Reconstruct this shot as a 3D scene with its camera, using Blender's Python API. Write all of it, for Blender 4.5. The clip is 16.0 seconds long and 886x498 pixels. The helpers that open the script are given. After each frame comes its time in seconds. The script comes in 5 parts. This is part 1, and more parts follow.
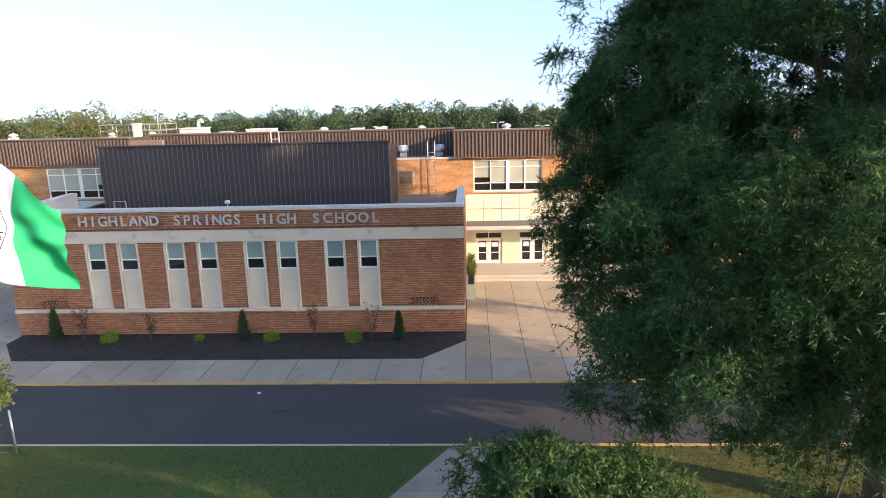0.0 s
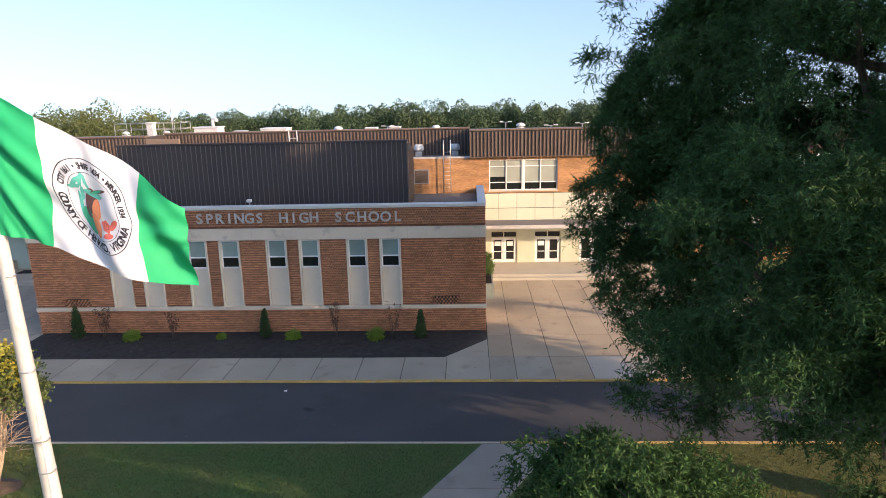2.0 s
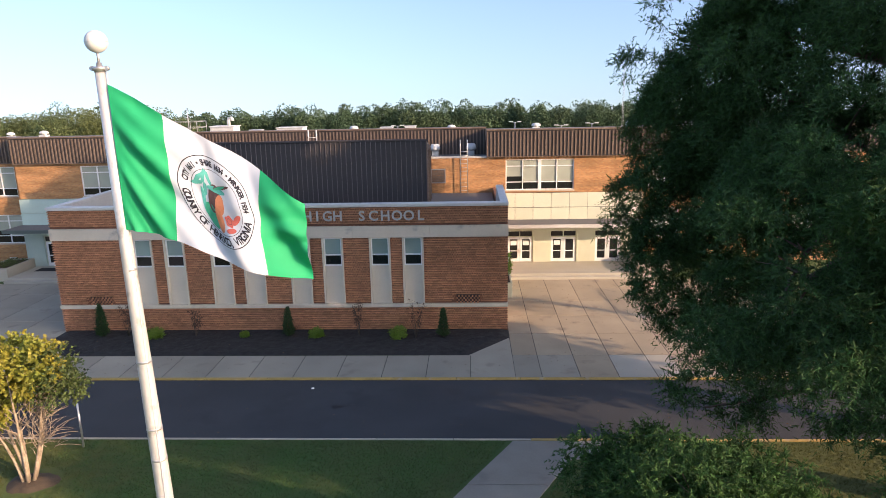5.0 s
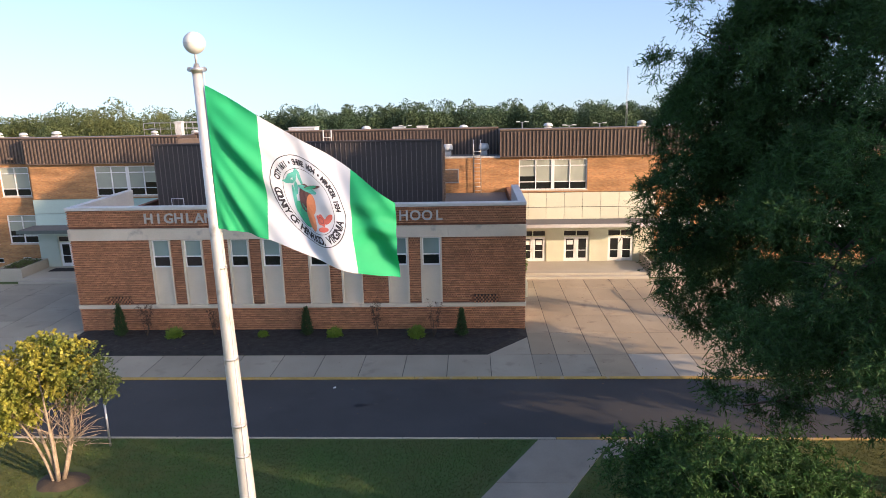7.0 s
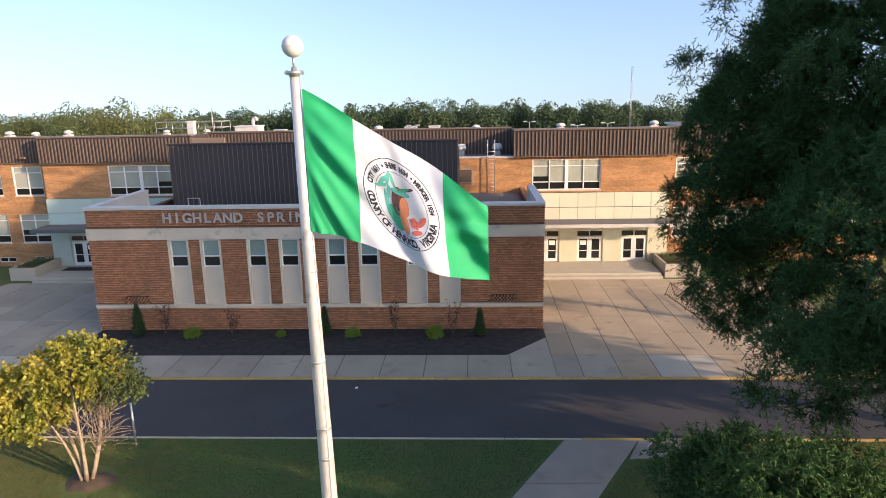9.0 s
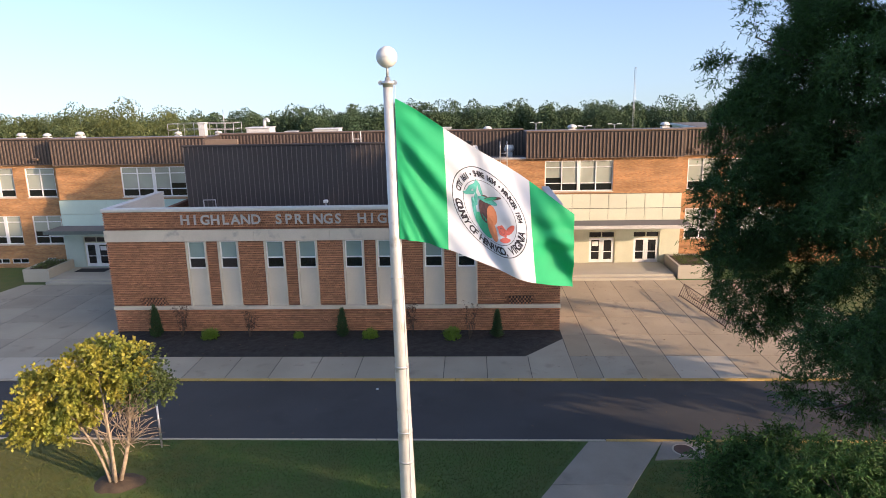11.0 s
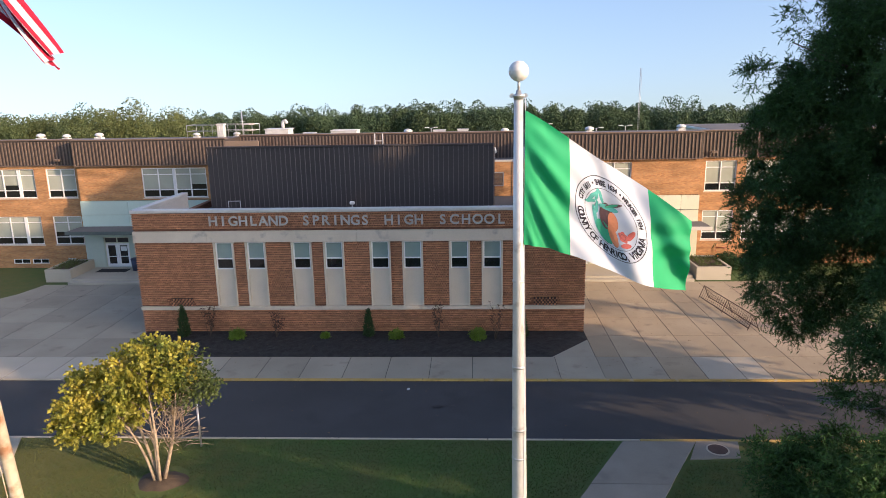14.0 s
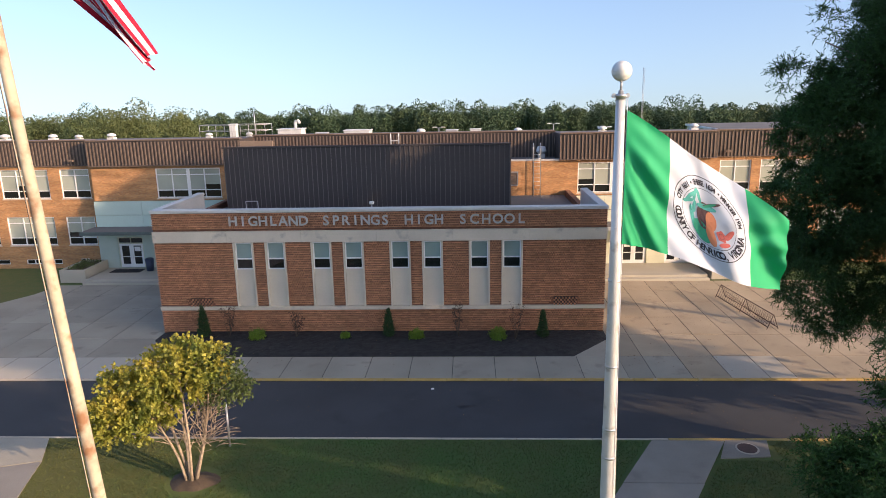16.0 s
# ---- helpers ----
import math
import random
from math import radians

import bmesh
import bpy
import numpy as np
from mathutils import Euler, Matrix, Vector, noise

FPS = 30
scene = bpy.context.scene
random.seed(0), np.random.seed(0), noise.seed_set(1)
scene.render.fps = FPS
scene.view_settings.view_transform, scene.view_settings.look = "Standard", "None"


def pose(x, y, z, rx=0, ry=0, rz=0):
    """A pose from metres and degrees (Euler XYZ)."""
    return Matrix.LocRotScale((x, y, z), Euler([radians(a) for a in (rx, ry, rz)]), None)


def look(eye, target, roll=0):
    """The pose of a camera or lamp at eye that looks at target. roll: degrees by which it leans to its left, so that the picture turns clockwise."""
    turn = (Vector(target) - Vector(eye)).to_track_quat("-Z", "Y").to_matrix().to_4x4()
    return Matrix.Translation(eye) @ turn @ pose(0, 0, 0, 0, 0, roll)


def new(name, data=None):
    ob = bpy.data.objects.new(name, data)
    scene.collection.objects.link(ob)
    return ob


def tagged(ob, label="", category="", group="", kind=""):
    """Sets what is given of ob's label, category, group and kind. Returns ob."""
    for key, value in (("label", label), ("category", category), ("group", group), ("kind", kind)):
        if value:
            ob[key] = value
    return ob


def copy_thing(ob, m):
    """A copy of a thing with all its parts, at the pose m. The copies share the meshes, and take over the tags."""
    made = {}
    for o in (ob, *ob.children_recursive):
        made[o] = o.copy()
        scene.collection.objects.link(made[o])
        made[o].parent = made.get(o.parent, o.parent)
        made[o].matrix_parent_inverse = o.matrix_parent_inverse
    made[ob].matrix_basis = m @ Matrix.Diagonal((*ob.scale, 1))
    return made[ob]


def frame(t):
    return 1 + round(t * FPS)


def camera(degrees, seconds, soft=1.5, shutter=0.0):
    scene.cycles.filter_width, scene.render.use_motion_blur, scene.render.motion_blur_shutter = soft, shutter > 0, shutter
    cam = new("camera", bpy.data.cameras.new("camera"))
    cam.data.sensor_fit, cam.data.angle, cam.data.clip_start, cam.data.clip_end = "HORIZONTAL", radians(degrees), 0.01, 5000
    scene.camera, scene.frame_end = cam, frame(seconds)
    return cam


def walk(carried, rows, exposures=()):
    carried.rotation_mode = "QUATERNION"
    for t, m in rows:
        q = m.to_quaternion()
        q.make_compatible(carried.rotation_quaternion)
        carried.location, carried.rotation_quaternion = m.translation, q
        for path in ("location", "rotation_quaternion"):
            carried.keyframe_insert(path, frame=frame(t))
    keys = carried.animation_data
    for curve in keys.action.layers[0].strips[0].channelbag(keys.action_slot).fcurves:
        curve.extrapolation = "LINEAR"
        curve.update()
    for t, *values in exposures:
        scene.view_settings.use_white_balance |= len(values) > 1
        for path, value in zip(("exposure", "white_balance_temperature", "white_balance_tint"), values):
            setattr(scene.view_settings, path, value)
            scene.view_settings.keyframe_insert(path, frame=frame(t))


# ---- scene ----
cam = camera(67.3, 16.0, soft=0.9)
PATH = [
    (0, (0.191, 0.017, 13.101), (0.103, 1.961, 12.643), -1.4),
    (0.5, (-0.147, -0.039, 13.129), (-0.233, 1.905, 12.67), -1.2),
    (1, (-0.472, -0.069, 13.148), (-0.558, 1.876, 12.688), -1.2),
    (1.5, (-0.772, -0.108, 13.162), (-0.858, 1.836, 12.7), -1.3),
    (2, (-1.04, -0.159, 13.134), (-1.125, 1.786, 12.674), -1.3),
    (2.5, (-1.306, -0.234, 13.139), (-1.391, 1.711, 12.679), -1.2),
    (3, (-1.509, -0.287, 13.184), (-1.594, 1.658, 12.723), -1.2),
    (3.5, (-1.701, -0.325, 13.183), (-1.787, 1.619, 12.721), -1.1),
    (4, (-1.871, -0.373, 13.163), (-1.956, 1.571, 12.702), -1.1),
    (6.5, (-2.914, -0.52, 13.16), (-3.003, 1.424, 12.7), -1.2),
    (7, (-3.189, -0.571, 13.182), (-3.277, 1.373, 12.722), -1.2),
    (7.5, (-3.461, -0.616, 13.207), (-3.549, 1.329, 12.746), -1.1),
    (8, (-3.712, -0.625, 13.238), (-3.801, 1.319, 12.777), -1.1),
    (8.5, (-3.964, -0.627, 13.244), (-4.053, 1.317, 12.783), -1.1),
    (9, (-4.202, -0.605, 13.246), (-4.29, 1.339, 12.784), -1.1),
    (11.5, (-5.417, -0.759, 13.412), (-5.504, 1.185, 12.951), -1.1),
    (12, (-5.659, -0.777, 13.457), (-5.746, 1.168, 12.996), -1.1),
    (12.5, (-5.858, -0.866, 13.473), (-5.946, 1.079, 13.013), -1.1),
    (13, (-6.081, -0.963, 13.477), (-6.169, 0.982, 13.016), -1.1),
    (13.5, (-6.32, -1.047, 13.496), (-6.407, 0.898, 13.037), -1.0),
    (14, (-6.571, -1.103, 13.519), (-6.659, 0.841, 13.059), -1.0),
    (14.5, (-6.865, -1.16, 13.538), (-6.952, 0.784, 13.077), -1.0),
    (15, (-7.145, -1.19, 13.558), (-7.232, 0.754, 13.098), -1.0),
    (15.5, (-7.442, -1.192, 13.542), (-7.527, 0.752, 13.082), -1.0),
    (16, (-7.721, -1.164, 13.545), (-7.807, 0.78, 13.084), -1.1),
]
walk(cam, [(t, look(eye, target, roll)) for t, eye, target, roll in PATH], [(0, 1.25, 5800, 17), (2, 0.92, 5800, 17), (9, 0.8, 5800, 17), (16, 0.7, 5800, 17)])

# ---------------------------------------------------------------- light
SUN_AZ, SUN_EL = radians(117.1), radians(16.5)
world = bpy.data.worlds.new("sky")
scene.world = world
world.use_nodes = True
wn = world.node_tree
sky = wn.nodes.new("ShaderNodeTexSky")
sky.sky_type = "NISHITA"
sky.sun_disc = False
sky.sun_elevation, sky.sun_rotation = SUN_EL, SUN_AZ
sky.air_density, sky.dust_density, sky.ozone_density = 0.7, 1.5, 0.2
# the land falls away behind the school, so the sky's rim lies a little under eye level; thin haze evens out its lower part
sky_dir, sky_lift = wn.nodes.new("ShaderNodeTexCoord"), wn.nodes.new("ShaderNodeVectorMath")
sky_lift.operation = "MULTIPLY_ADD"
sky_lift.inputs[1].default_value = (1.0, 1.0, 0.65)
sky_lift.inputs[2].default_value = (0.0, 0.0, 0.075)
wn.links.new(sky_dir.outputs["Generated"], sky_lift.inputs[0])
wn.links.new(sky_lift.outputs[0], sky.inputs["Vector"])
wn.links.new(sky.outputs["Color"], wn.nodes["Background"].inputs["Color"])
wn.nodes["Background"].inputs["Strength"].default_value = 0.138
sun = new("sun", bpy.data.lights.new("sun", "SUN"))
sun.data.energy, sun.data.angle, sun.data.color = 4.25, radians(0.6), (1.0, 0.67, 0.375)
sun_from = Vector((math.sin(SUN_AZ) * math.cos(SUN_EL), math.cos(SUN_AZ) * math.cos(SUN_EL), math.sin(SUN_EL)))
sun.matrix_world = look(sun_from * 200, (0, 0, 0))

# ---------------------------------------------------------------- materials


def material(name, color, rough=0.8, metal=0.0, vary=0.25, grain=40.0, coarse=1.2, bump=0.15, second=None, island=0.0, each=0.0, translucent=0.0, stain=None):
    """Base colour with fine grain and coarse stains; island / each: how much separate pieces / objects differ."""
    m = bpy.data.materials.new(name)
    m.use_nodes = True
    nt = m.node_tree
    bsdf = nt.nodes["Principled BSDF"]
    bsdf.inputs["Roughness"].default_value = rough
    bsdf.inputs["Metallic"].default_value = metal
    tc = nt.nodes.new("ShaderNodeTexCoord")
    geo = nt.nodes.new("ShaderNodeNewGeometry")
    n1, n2 = nt.nodes.new("ShaderNodeTexNoise"), nt.nodes.new("ShaderNodeTexNoise")
    for n, sc in ((n1, grain), (n2, coarse)):
        n.inputs["Scale"].default_value = sc
        n.inputs["Detail"].default_value = 5
        nt.links.new(geo.outputs["Position"], n.inputs["Vector"])
    second = second or tuple(c * (1 - vary) for c in color)
    mix = nt.nodes.new("ShaderNodeMix")
    mix.data_type = "RGBA"
    mix.inputs["A"].default_value, mix.inputs["B"].default_value = (*color, 1), (*second, 1)
    ramp = nt.nodes.new("ShaderNodeMapRange")
    ramp.inputs["From Min"].default_value, ramp.inputs["From Max"].default_value = 0.35, 0.65
    add = nt.nodes.new("ShaderNodeMath")
    add.operation = "MULTIPLY_ADD"
    add.inputs[1].default_value = 0.4
    nt.links.new(n1.outputs["Fac"], add.inputs[0])
    sc2 = nt.nodes.new("ShaderNodeMath")
    sc2.operation = "MULTIPLY"
    sc2.inputs[1].default_value = 0.6
    nt.links.new(n2.outputs["Fac"], sc2.inputs[0])
    nt.links.new(sc2.outputs[0], add.inputs[2])
    nt.links.new(add.outputs[0], ramp.inputs["Value"])
    nt.links.new(ramp.outputs["Result"], mix.inputs["Factor"])
    out = mix.outputs["Result"]
    for amount, source in ((island, geo.outputs["Random Per Island"]), (each, None)):
        if amount:
            if source is None:
                source = nt.nodes.new("ShaderNodeObjectInfo").outputs["Random"]
            mr = nt.nodes.new("ShaderNodeMapRange")
            mr.inputs["To Min"].default_value, mr.inputs["To Max"].default_value = 1 - amount, 1 + amount
            nt.links.new(source, mr.inputs["Value"])
            hv = nt.nodes.new("ShaderNodeHueSaturation")
            nt.links.new(mr.outputs["Result"], hv.inputs["Value"])
            nt.links.new(out, hv.inputs["Color"])
            out = hv.outputs["Color"]
    if stain:
        n3 = nt.nodes.new("ShaderNodeTexNoise")
        n3.inputs["Scale"].default_value, n3.inputs["Detail"].default_value = stain[1], 6
        nt.links.new(geo.outputs["Position"], n3.inputs["Vector"])
        mr = nt.nodes.new("ShaderNodeMapRange")
        mr.inputs["From Min"].default_value, mr.inputs["From Max"].default_value = stain[2], stain[2] + 0.15
        nt.links.new(n3.outputs["Fac"], mr.inputs["Value"])
        mx = nt.nodes.new("ShaderNodeMix")
        mx.data_type = "RGBA"
        mx.inputs["B"].default_value = (*stain[0], 1)
        nt.links.new(mr.outputs["Result"], mx.inputs["Factor"])
        nt.links.new(out, mx.inputs["A"])
        out = mx.outputs["Result"]
    nt.links.new(out, bsdf.inputs["Base Color"])
    if bump:
        bp = nt.nodes.new("ShaderNodeBump")
        bp.inputs["Strength"].default_value, bp.inputs["Distance"].default_value = bump, 0.02
        nt.links.new(n1.outputs["Fac"], bp.inputs["Height"])
        nt.links.new(bp.outputs["Normal"], bsdf.inputs["Normal"])
    if translucent:
        tr = nt.nodes.new("ShaderNodeBsdfTranslucent")
        nt.links.new(out, tr.inputs["Color"])
        ms = nt.nodes.new("ShaderNodeMixShader")
        ms.inputs["Fac"].default_value = translucent
        nt.links.new(bsdf.outputs[0], ms.inputs[1])
        nt.links.new(tr.outputs[0], ms.inputs[2])
        nt.links.new(ms.outputs[0], nt.nodes["Material Output"].inputs["Surface"])
    return m


def brick_material(name, a, b, mortar):
    m = material(name, a, 0.85, bump=0.0)
    nt = m.node_tree
    bsdf = nt.nodes["Principled BSDF"]
    geo = nt.nodes.new("ShaderNodeNewGeometry")
    sep, com = nt.nodes.new("ShaderNodeSeparateXYZ"), nt.nodes.new("ShaderNodeCombineXYZ")
    add = nt.nodes.new("ShaderNodeMath")
    nt.links.new(geo.outputs["Position"], sep.inputs[0])
    nt.links.new(sep.outputs["X"], add.inputs[0])
    nt.links.new(sep.outputs["Y"], add.inputs[1])
    nt.links.new(add.outputs[0], com.inputs["X"])
    nt.links.new(sep.outputs["Z"], com.inputs["Y"])
    bt = nt.nodes.new("ShaderNodeTexBrick")
    bt.inputs["Color1"].default_value, bt.inputs["Color2"].default_value, bt.inputs["Mortar"].default_value = (*a, 1), (*b, 1), (*mortar, 1)
    bt.inputs["Scale"].default_value, bt.inputs["Mortar Size"].default_value = 1.0, 0.005
    bt.inputs["Brick Width"].default_value, bt.inputs["Row Height"].default_value = 0.203, 0.068
    bt.inputs["Bias"].default_value = 0.0
    nt.links.new(com.outputs[0], bt.inputs["Vector"])
    n = nt.nodes.new("ShaderNodeTexNoise")
    n.inputs["Scale"].default_value, n.inputs["Detail"].default_value = 0.6, 6
    mp = nt.nodes.new("ShaderNodeMapping")
    mp.inputs["Scale"].default_value = (0.8, 0.8, 4.0)
    nt.links.new(geo.outputs["Position"], mp.inputs["Vector"])
    nt.links.new(mp.outputs["Vector"], n.inputs["Vector"])
    mr = nt.nodes.new("ShaderNodeMapRange")
    mr.inputs["From Min"].default_value, mr.inputs["From Max"].default_value = 0.3, 0.7
    mr.inputs["To Min"].default_value, mr.inputs["To Max"].default_value = 0.72, 1.25
    nt.links.new(n.outputs["Fac"], mr.inputs["Value"])
    hv = nt.nodes.new("ShaderNodeHueSaturation")
    nt.links.new(mr.outputs["Result"], hv.inputs["Value"])
    nt.links.new(bt.outputs["Color"], hv.inputs["Color"])
    nt.links.new(hv.outputs["Color"], bsdf.inputs["Base Color"])
    bp = nt.nodes.new("ShaderNodeBump")
    bp.inputs["Strength"].default_value, bp.inputs["Distance"].default_value = 0.6, 0.008
    bp.invert = True
    nt.links.new(bt.outputs["Fac"], bp.inputs["Height"])
    nt.links.new(bp.outputs["Normal"], bsdf.inputs["Normal"])
    return m


def glass_material(name, tint, rough=0.03):
    """Window glass seen by day from outside: dark room behind, sharp gloss."""
    m = material(name, tint, rough, vary=0.3, grain=0.5, coarse=0.3, bump=0.0)
    b = m.node_tree.nodes["Principled BSDF"]
    b.inputs["IOR"].default_value = 1.5
    b.inputs["Specular IOR Level"].default_value = 0.6
    return m


# BRICK is darker than the proud bricks, so shade in the gaps is painted in
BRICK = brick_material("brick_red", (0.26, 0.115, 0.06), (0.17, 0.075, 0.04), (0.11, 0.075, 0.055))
BRICK_WING = brick_material("brick_orange", (0.50, 0.268, 0.108), (0.36, 0.18, 0.073), (0.35, 0.255, 0.145))
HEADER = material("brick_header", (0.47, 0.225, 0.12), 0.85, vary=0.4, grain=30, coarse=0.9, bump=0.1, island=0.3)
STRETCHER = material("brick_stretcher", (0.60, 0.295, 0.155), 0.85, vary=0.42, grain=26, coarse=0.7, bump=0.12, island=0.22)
VENT_SHADOW = material("vent_shadow", (0.075, 0.05, 0.04), 0.95, vary=0.3, grain=20, coarse=2, bump=0)
STONE = material("cast_stone", (0.64, 0.57, 0.45), 0.8, vary=0.18, grain=25, coarse=0.7, stain=((0.33, 0.31, 0.27), 1.3, 0.62))
PANEL_GREY = material("window_panel", (0.64, 0.575, 0.455), 0.75, vary=0.1, grain=15, coarse=0.8)
COPING = material("metal_coping", (0.66, 0.64, 0.60), 0.45, 0.3, vary=0.15, grain=8, coarse=0.8, bump=0.05)
BROWN_METAL = material("brown_metal", (0.064, 0.050, 0.043), 0.55, 0.0, vary=0.25, grain=6, coarse=0.35, bump=0.03)
# tower front: the mansards' brown metals greyed, its shade put into the colour
TOWER_METAL = material("brown_metal_shaded", (0.056, 0.050, 0.049), 0.6, 0.0, vary=0.2, grain=5, coarse=0.3, bump=0.03)
TOWER_SEAM = material("rib_metal_shaded", (0.14, 0.122, 0.115), 0.55, 0.0, vary=0.25, grain=6, coarse=0.5, bump=0.03)
TAN_METAL = material("tan_metal", (0.24, 0.18, 0.13), 0.6, 0.0, vary=0.2, grain=6, coarse=0.5, bump=0.03)
# left canopy's edge metal, darkened to carry the shade it stands in
COPING_SHADED = material("coping_shaded", (0.10, 0.13, 0.12), 0.6, 0.0, vary=0.3, grain=8, coarse=1.0, bump=0.05)
RIB_METAL = material("rib_metal", (0.185, 0.135, 0.10), 0.5, 0.0, vary=0.25, grain=6, coarse=0.4, bump=0.03)
CREAM = material("cream_panel", (0.64, 0.645, 0.49), 0.7, vary=0.1, grain=12, coarse=0.6, each=0.05, stain=((0.5, 0.45, 0.33), 0.9, 0.66))
# copy of CREAM for the left entrance, with its bluish shade put into the colour
CREAM_SHADED = material("cream_panel_shaded", (0.50, 0.63, 0.56), 0.7, vary=0.1, grain=12, coarse=0.6, each=0.05, stain=((0.38, 0.46, 0.41), 0.9, 0.66))
CREAM_WALL = material("cream_wall", (0.60, 0.605, 0.45), 0.8, vary=0.12, grain=18, coarse=0.7)
# copy of CREAM_WALL with the left entrance's shade in its colour
CREAM_WALL_SHADED = material("cream_wall_shaded", (0.48, 0.56, 0.48), 0.8, vary=0.12, grain=18, coarse=0.7)
WHITE = material("white_frame", (0.80, 0.80, 0.78), 0.5, vary=0.06, grain=20, coarse=1, bump=0.03)
LETTER = material("letter_metal", (0.56, 0.54, 0.50), 0.4, 0.2, vary=0.15, grain=20, coarse=2, bump=0.02)
GLASS = glass_material("dark_glass", (0.015, 0.018, 0.02))
BLIND = glass_material("blind_behind_glass", (0.30, 0.40, 0.37), 0.12)
BLIND_WARM = glass_material("shade_behind_glass", (0.44, 0.47, 0.39), 0.12)
ROOFING = material("roof_membrane", (0.15, 0.145, 0.14), 0.9, vary=0.3, grain=10, coarse=0.25)
CONCRETE = material("concrete", (0.375, 0.343, 0.262), 0.9, vary=0.26, grain=30, coarse=0.35, each=0.10, stain=((0.235, 0.205, 0.16), 0.9, 0.6))
# sunlit copy of CONCRETE: the sun's warm tan is put into its colour
CONCRETE_SUNLIT = material("sunlit_concrete", (0.425, 0.35, 0.235), 0.9, vary=0.26, grain=30, coarse=0.35, each=0.10, stain=((0.26, 0.21, 0.15), 0.9, 0.58))
CONCRETE_NEW = material("new_concrete", (0.45, 0.415, 0.33), 0.9, vary=0.12, grain=30, coarse=0.6, each=0.04)
CONCRETE_OLD = material("old_concrete", (0.29, 0.265, 0.22), 0.9, vary=0.25, grain=30, coarse=0.6, each=0.08, stain=((0.2, 0.18, 0.15), 1.2, 0.62))
JOINT = material("joint_dirt_kerb_shade", (0.07, 0.06, 0.05), 0.95, vary=0.3)
ASPHALT = material("asphalt", (0.056, 0.058, 0.059), 0.85, vary=0.3, grain=90, coarse=0.3, bump=0.25, stain=((0.040, 0.041, 0.042), 0.5, 0.57))
YELLOW = material("yellow_paint", (0.50, 0.35, 0.10), 0.75, vary=0.3, grain=12, coarse=1.5, stain=((0.42, 0.36, 0.27), 2.5, 0.6))
KERB_BARE = material("kerb_concrete", (0.47, 0.42, 0.33), 0.9, vary=0.2, grain=20, coarse=1.0)


def grass_material(name, bump, island):
    """Green turf, drier and browner towards the two ends of the lawn."""
    m = material(name, (0.052, 0.110, 0.018), 0.95, grain=9, coarse=0.5, bump=bump, second=(0.076, 0.098, 0.026), island=island, translucent=0.15 if island else 0.0)
    nt = m.node_tree
    bsdf = nt.nodes["Principled BSDF"]
    link = bsdf.inputs["Base Color"].links[0]
    out = link.from_socket
    geo, sep = nt.nodes.new("ShaderNodeNewGeometry"), nt.nodes.new("ShaderNodeSeparateXYZ")
    nt.links.new(geo.outputs["Position"], sep.inputs[0])
    off, far = nt.nodes.new("ShaderNodeMath"), nt.nodes.new("ShaderNodeMath")
    off.inputs[1].default_value, far.operation = 7.5, "ABSOLUTE"
    nt.links.new(sep.outputs["X"], off.inputs[0])
    nt.links.new(off.outputs[0], far.inputs[0])
    n = nt.nodes.new("ShaderNodeTexNoise")
    n.inputs["Scale"].default_value, n.inputs["Detail"].default_value = 1.6, 8
    nt.links.new(geo.outputs["Position"], n.inputs["Vector"])
    add = nt.nodes.new("ShaderNodeMath")
    add.operation = "MULTIPLY_ADD"
    add.inputs[1].default_value = 14.0
    nt.links.new(n.outputs["Fac"], add.inputs[0])
    nt.links.new(far.outputs[0], add.inputs[2])
    past, cap, total = nt.nodes.new("ShaderNodeMath"), nt.nodes.new("ShaderNodeMath"), nt.nodes.new("ShaderNodeMath")
    past.operation, cap.operation = "SUBTRACT", "MINIMUM"
    past.inputs[0].default_value, cap.inputs[1].default_value = 24.0, 0.0
    nt.links.new(sep.outputs["Y"], past.inputs[1])
    nt.links.new(past.outputs[0], cap.inputs[0])
    nt.links.new(cap.outputs[0], total.inputs[0])
    nt.links.new(add.outputs[0], total.inputs[1])
    add = total
    mr = nt.nodes.new("ShaderNodeMapRange")
    mr.inputs["From Min"].default_value, mr.inputs["From Max"].default_value, mr.inputs["To Max"].default_value = 13.5, 22.0, 0.85
    nt.links.new(add.outputs[0], mr.inputs["Value"])
    mx = nt.nodes.new("ShaderNodeMix")
    mx.data_type = "RGBA"
    mx.inputs["B"].default_value = (0.122, 0.120, 0.030, 1)
    nt.links.new(mr.outputs["Result"], mx.inputs["Factor"])
    nt.links.new(out, mx.inputs["A"])
    nt.links.new(mx.outputs["Result"], bsdf.inputs["Base Color"])
    return m


GRASS = grass_material("grass", 1.0, 0.0)
MULCH = material("black_mulch", (0.034, 0.033, 0.031), 0.95, vary=0.7, grain=35, coarse=3, bump=0.9)
SOIL = material("bare_soil", (0.10, 0.072, 0.046), 0.95, vary=0.4, grain=25, coarse=3, bump=0.7)
BARK = material("grey_bark", (0.12, 0.095, 0.07), 0.9, vary=0.45, grain=18, coarse=4, bump=0.8)
BARK_PALE = material("pale_bark", (0.46, 0.36, 0.25), 0.9, vary=0.45, grain=14, coarse=5, bump=0.6)
LEAF_OAK = material("oak_leaf", (0.050, 0.118, 0.027), 0.8, vary=0.4, grain=3, coarse=0.35, bump=0, island=0.45, translucent=0.25)
LEAF_LOW = material("young_oak_leaf", (0.052, 0.122, 0.022), 0.82, vary=0.4, grain=3, coarse=0.6, bump=0, island=0.45, translucent=0.25)
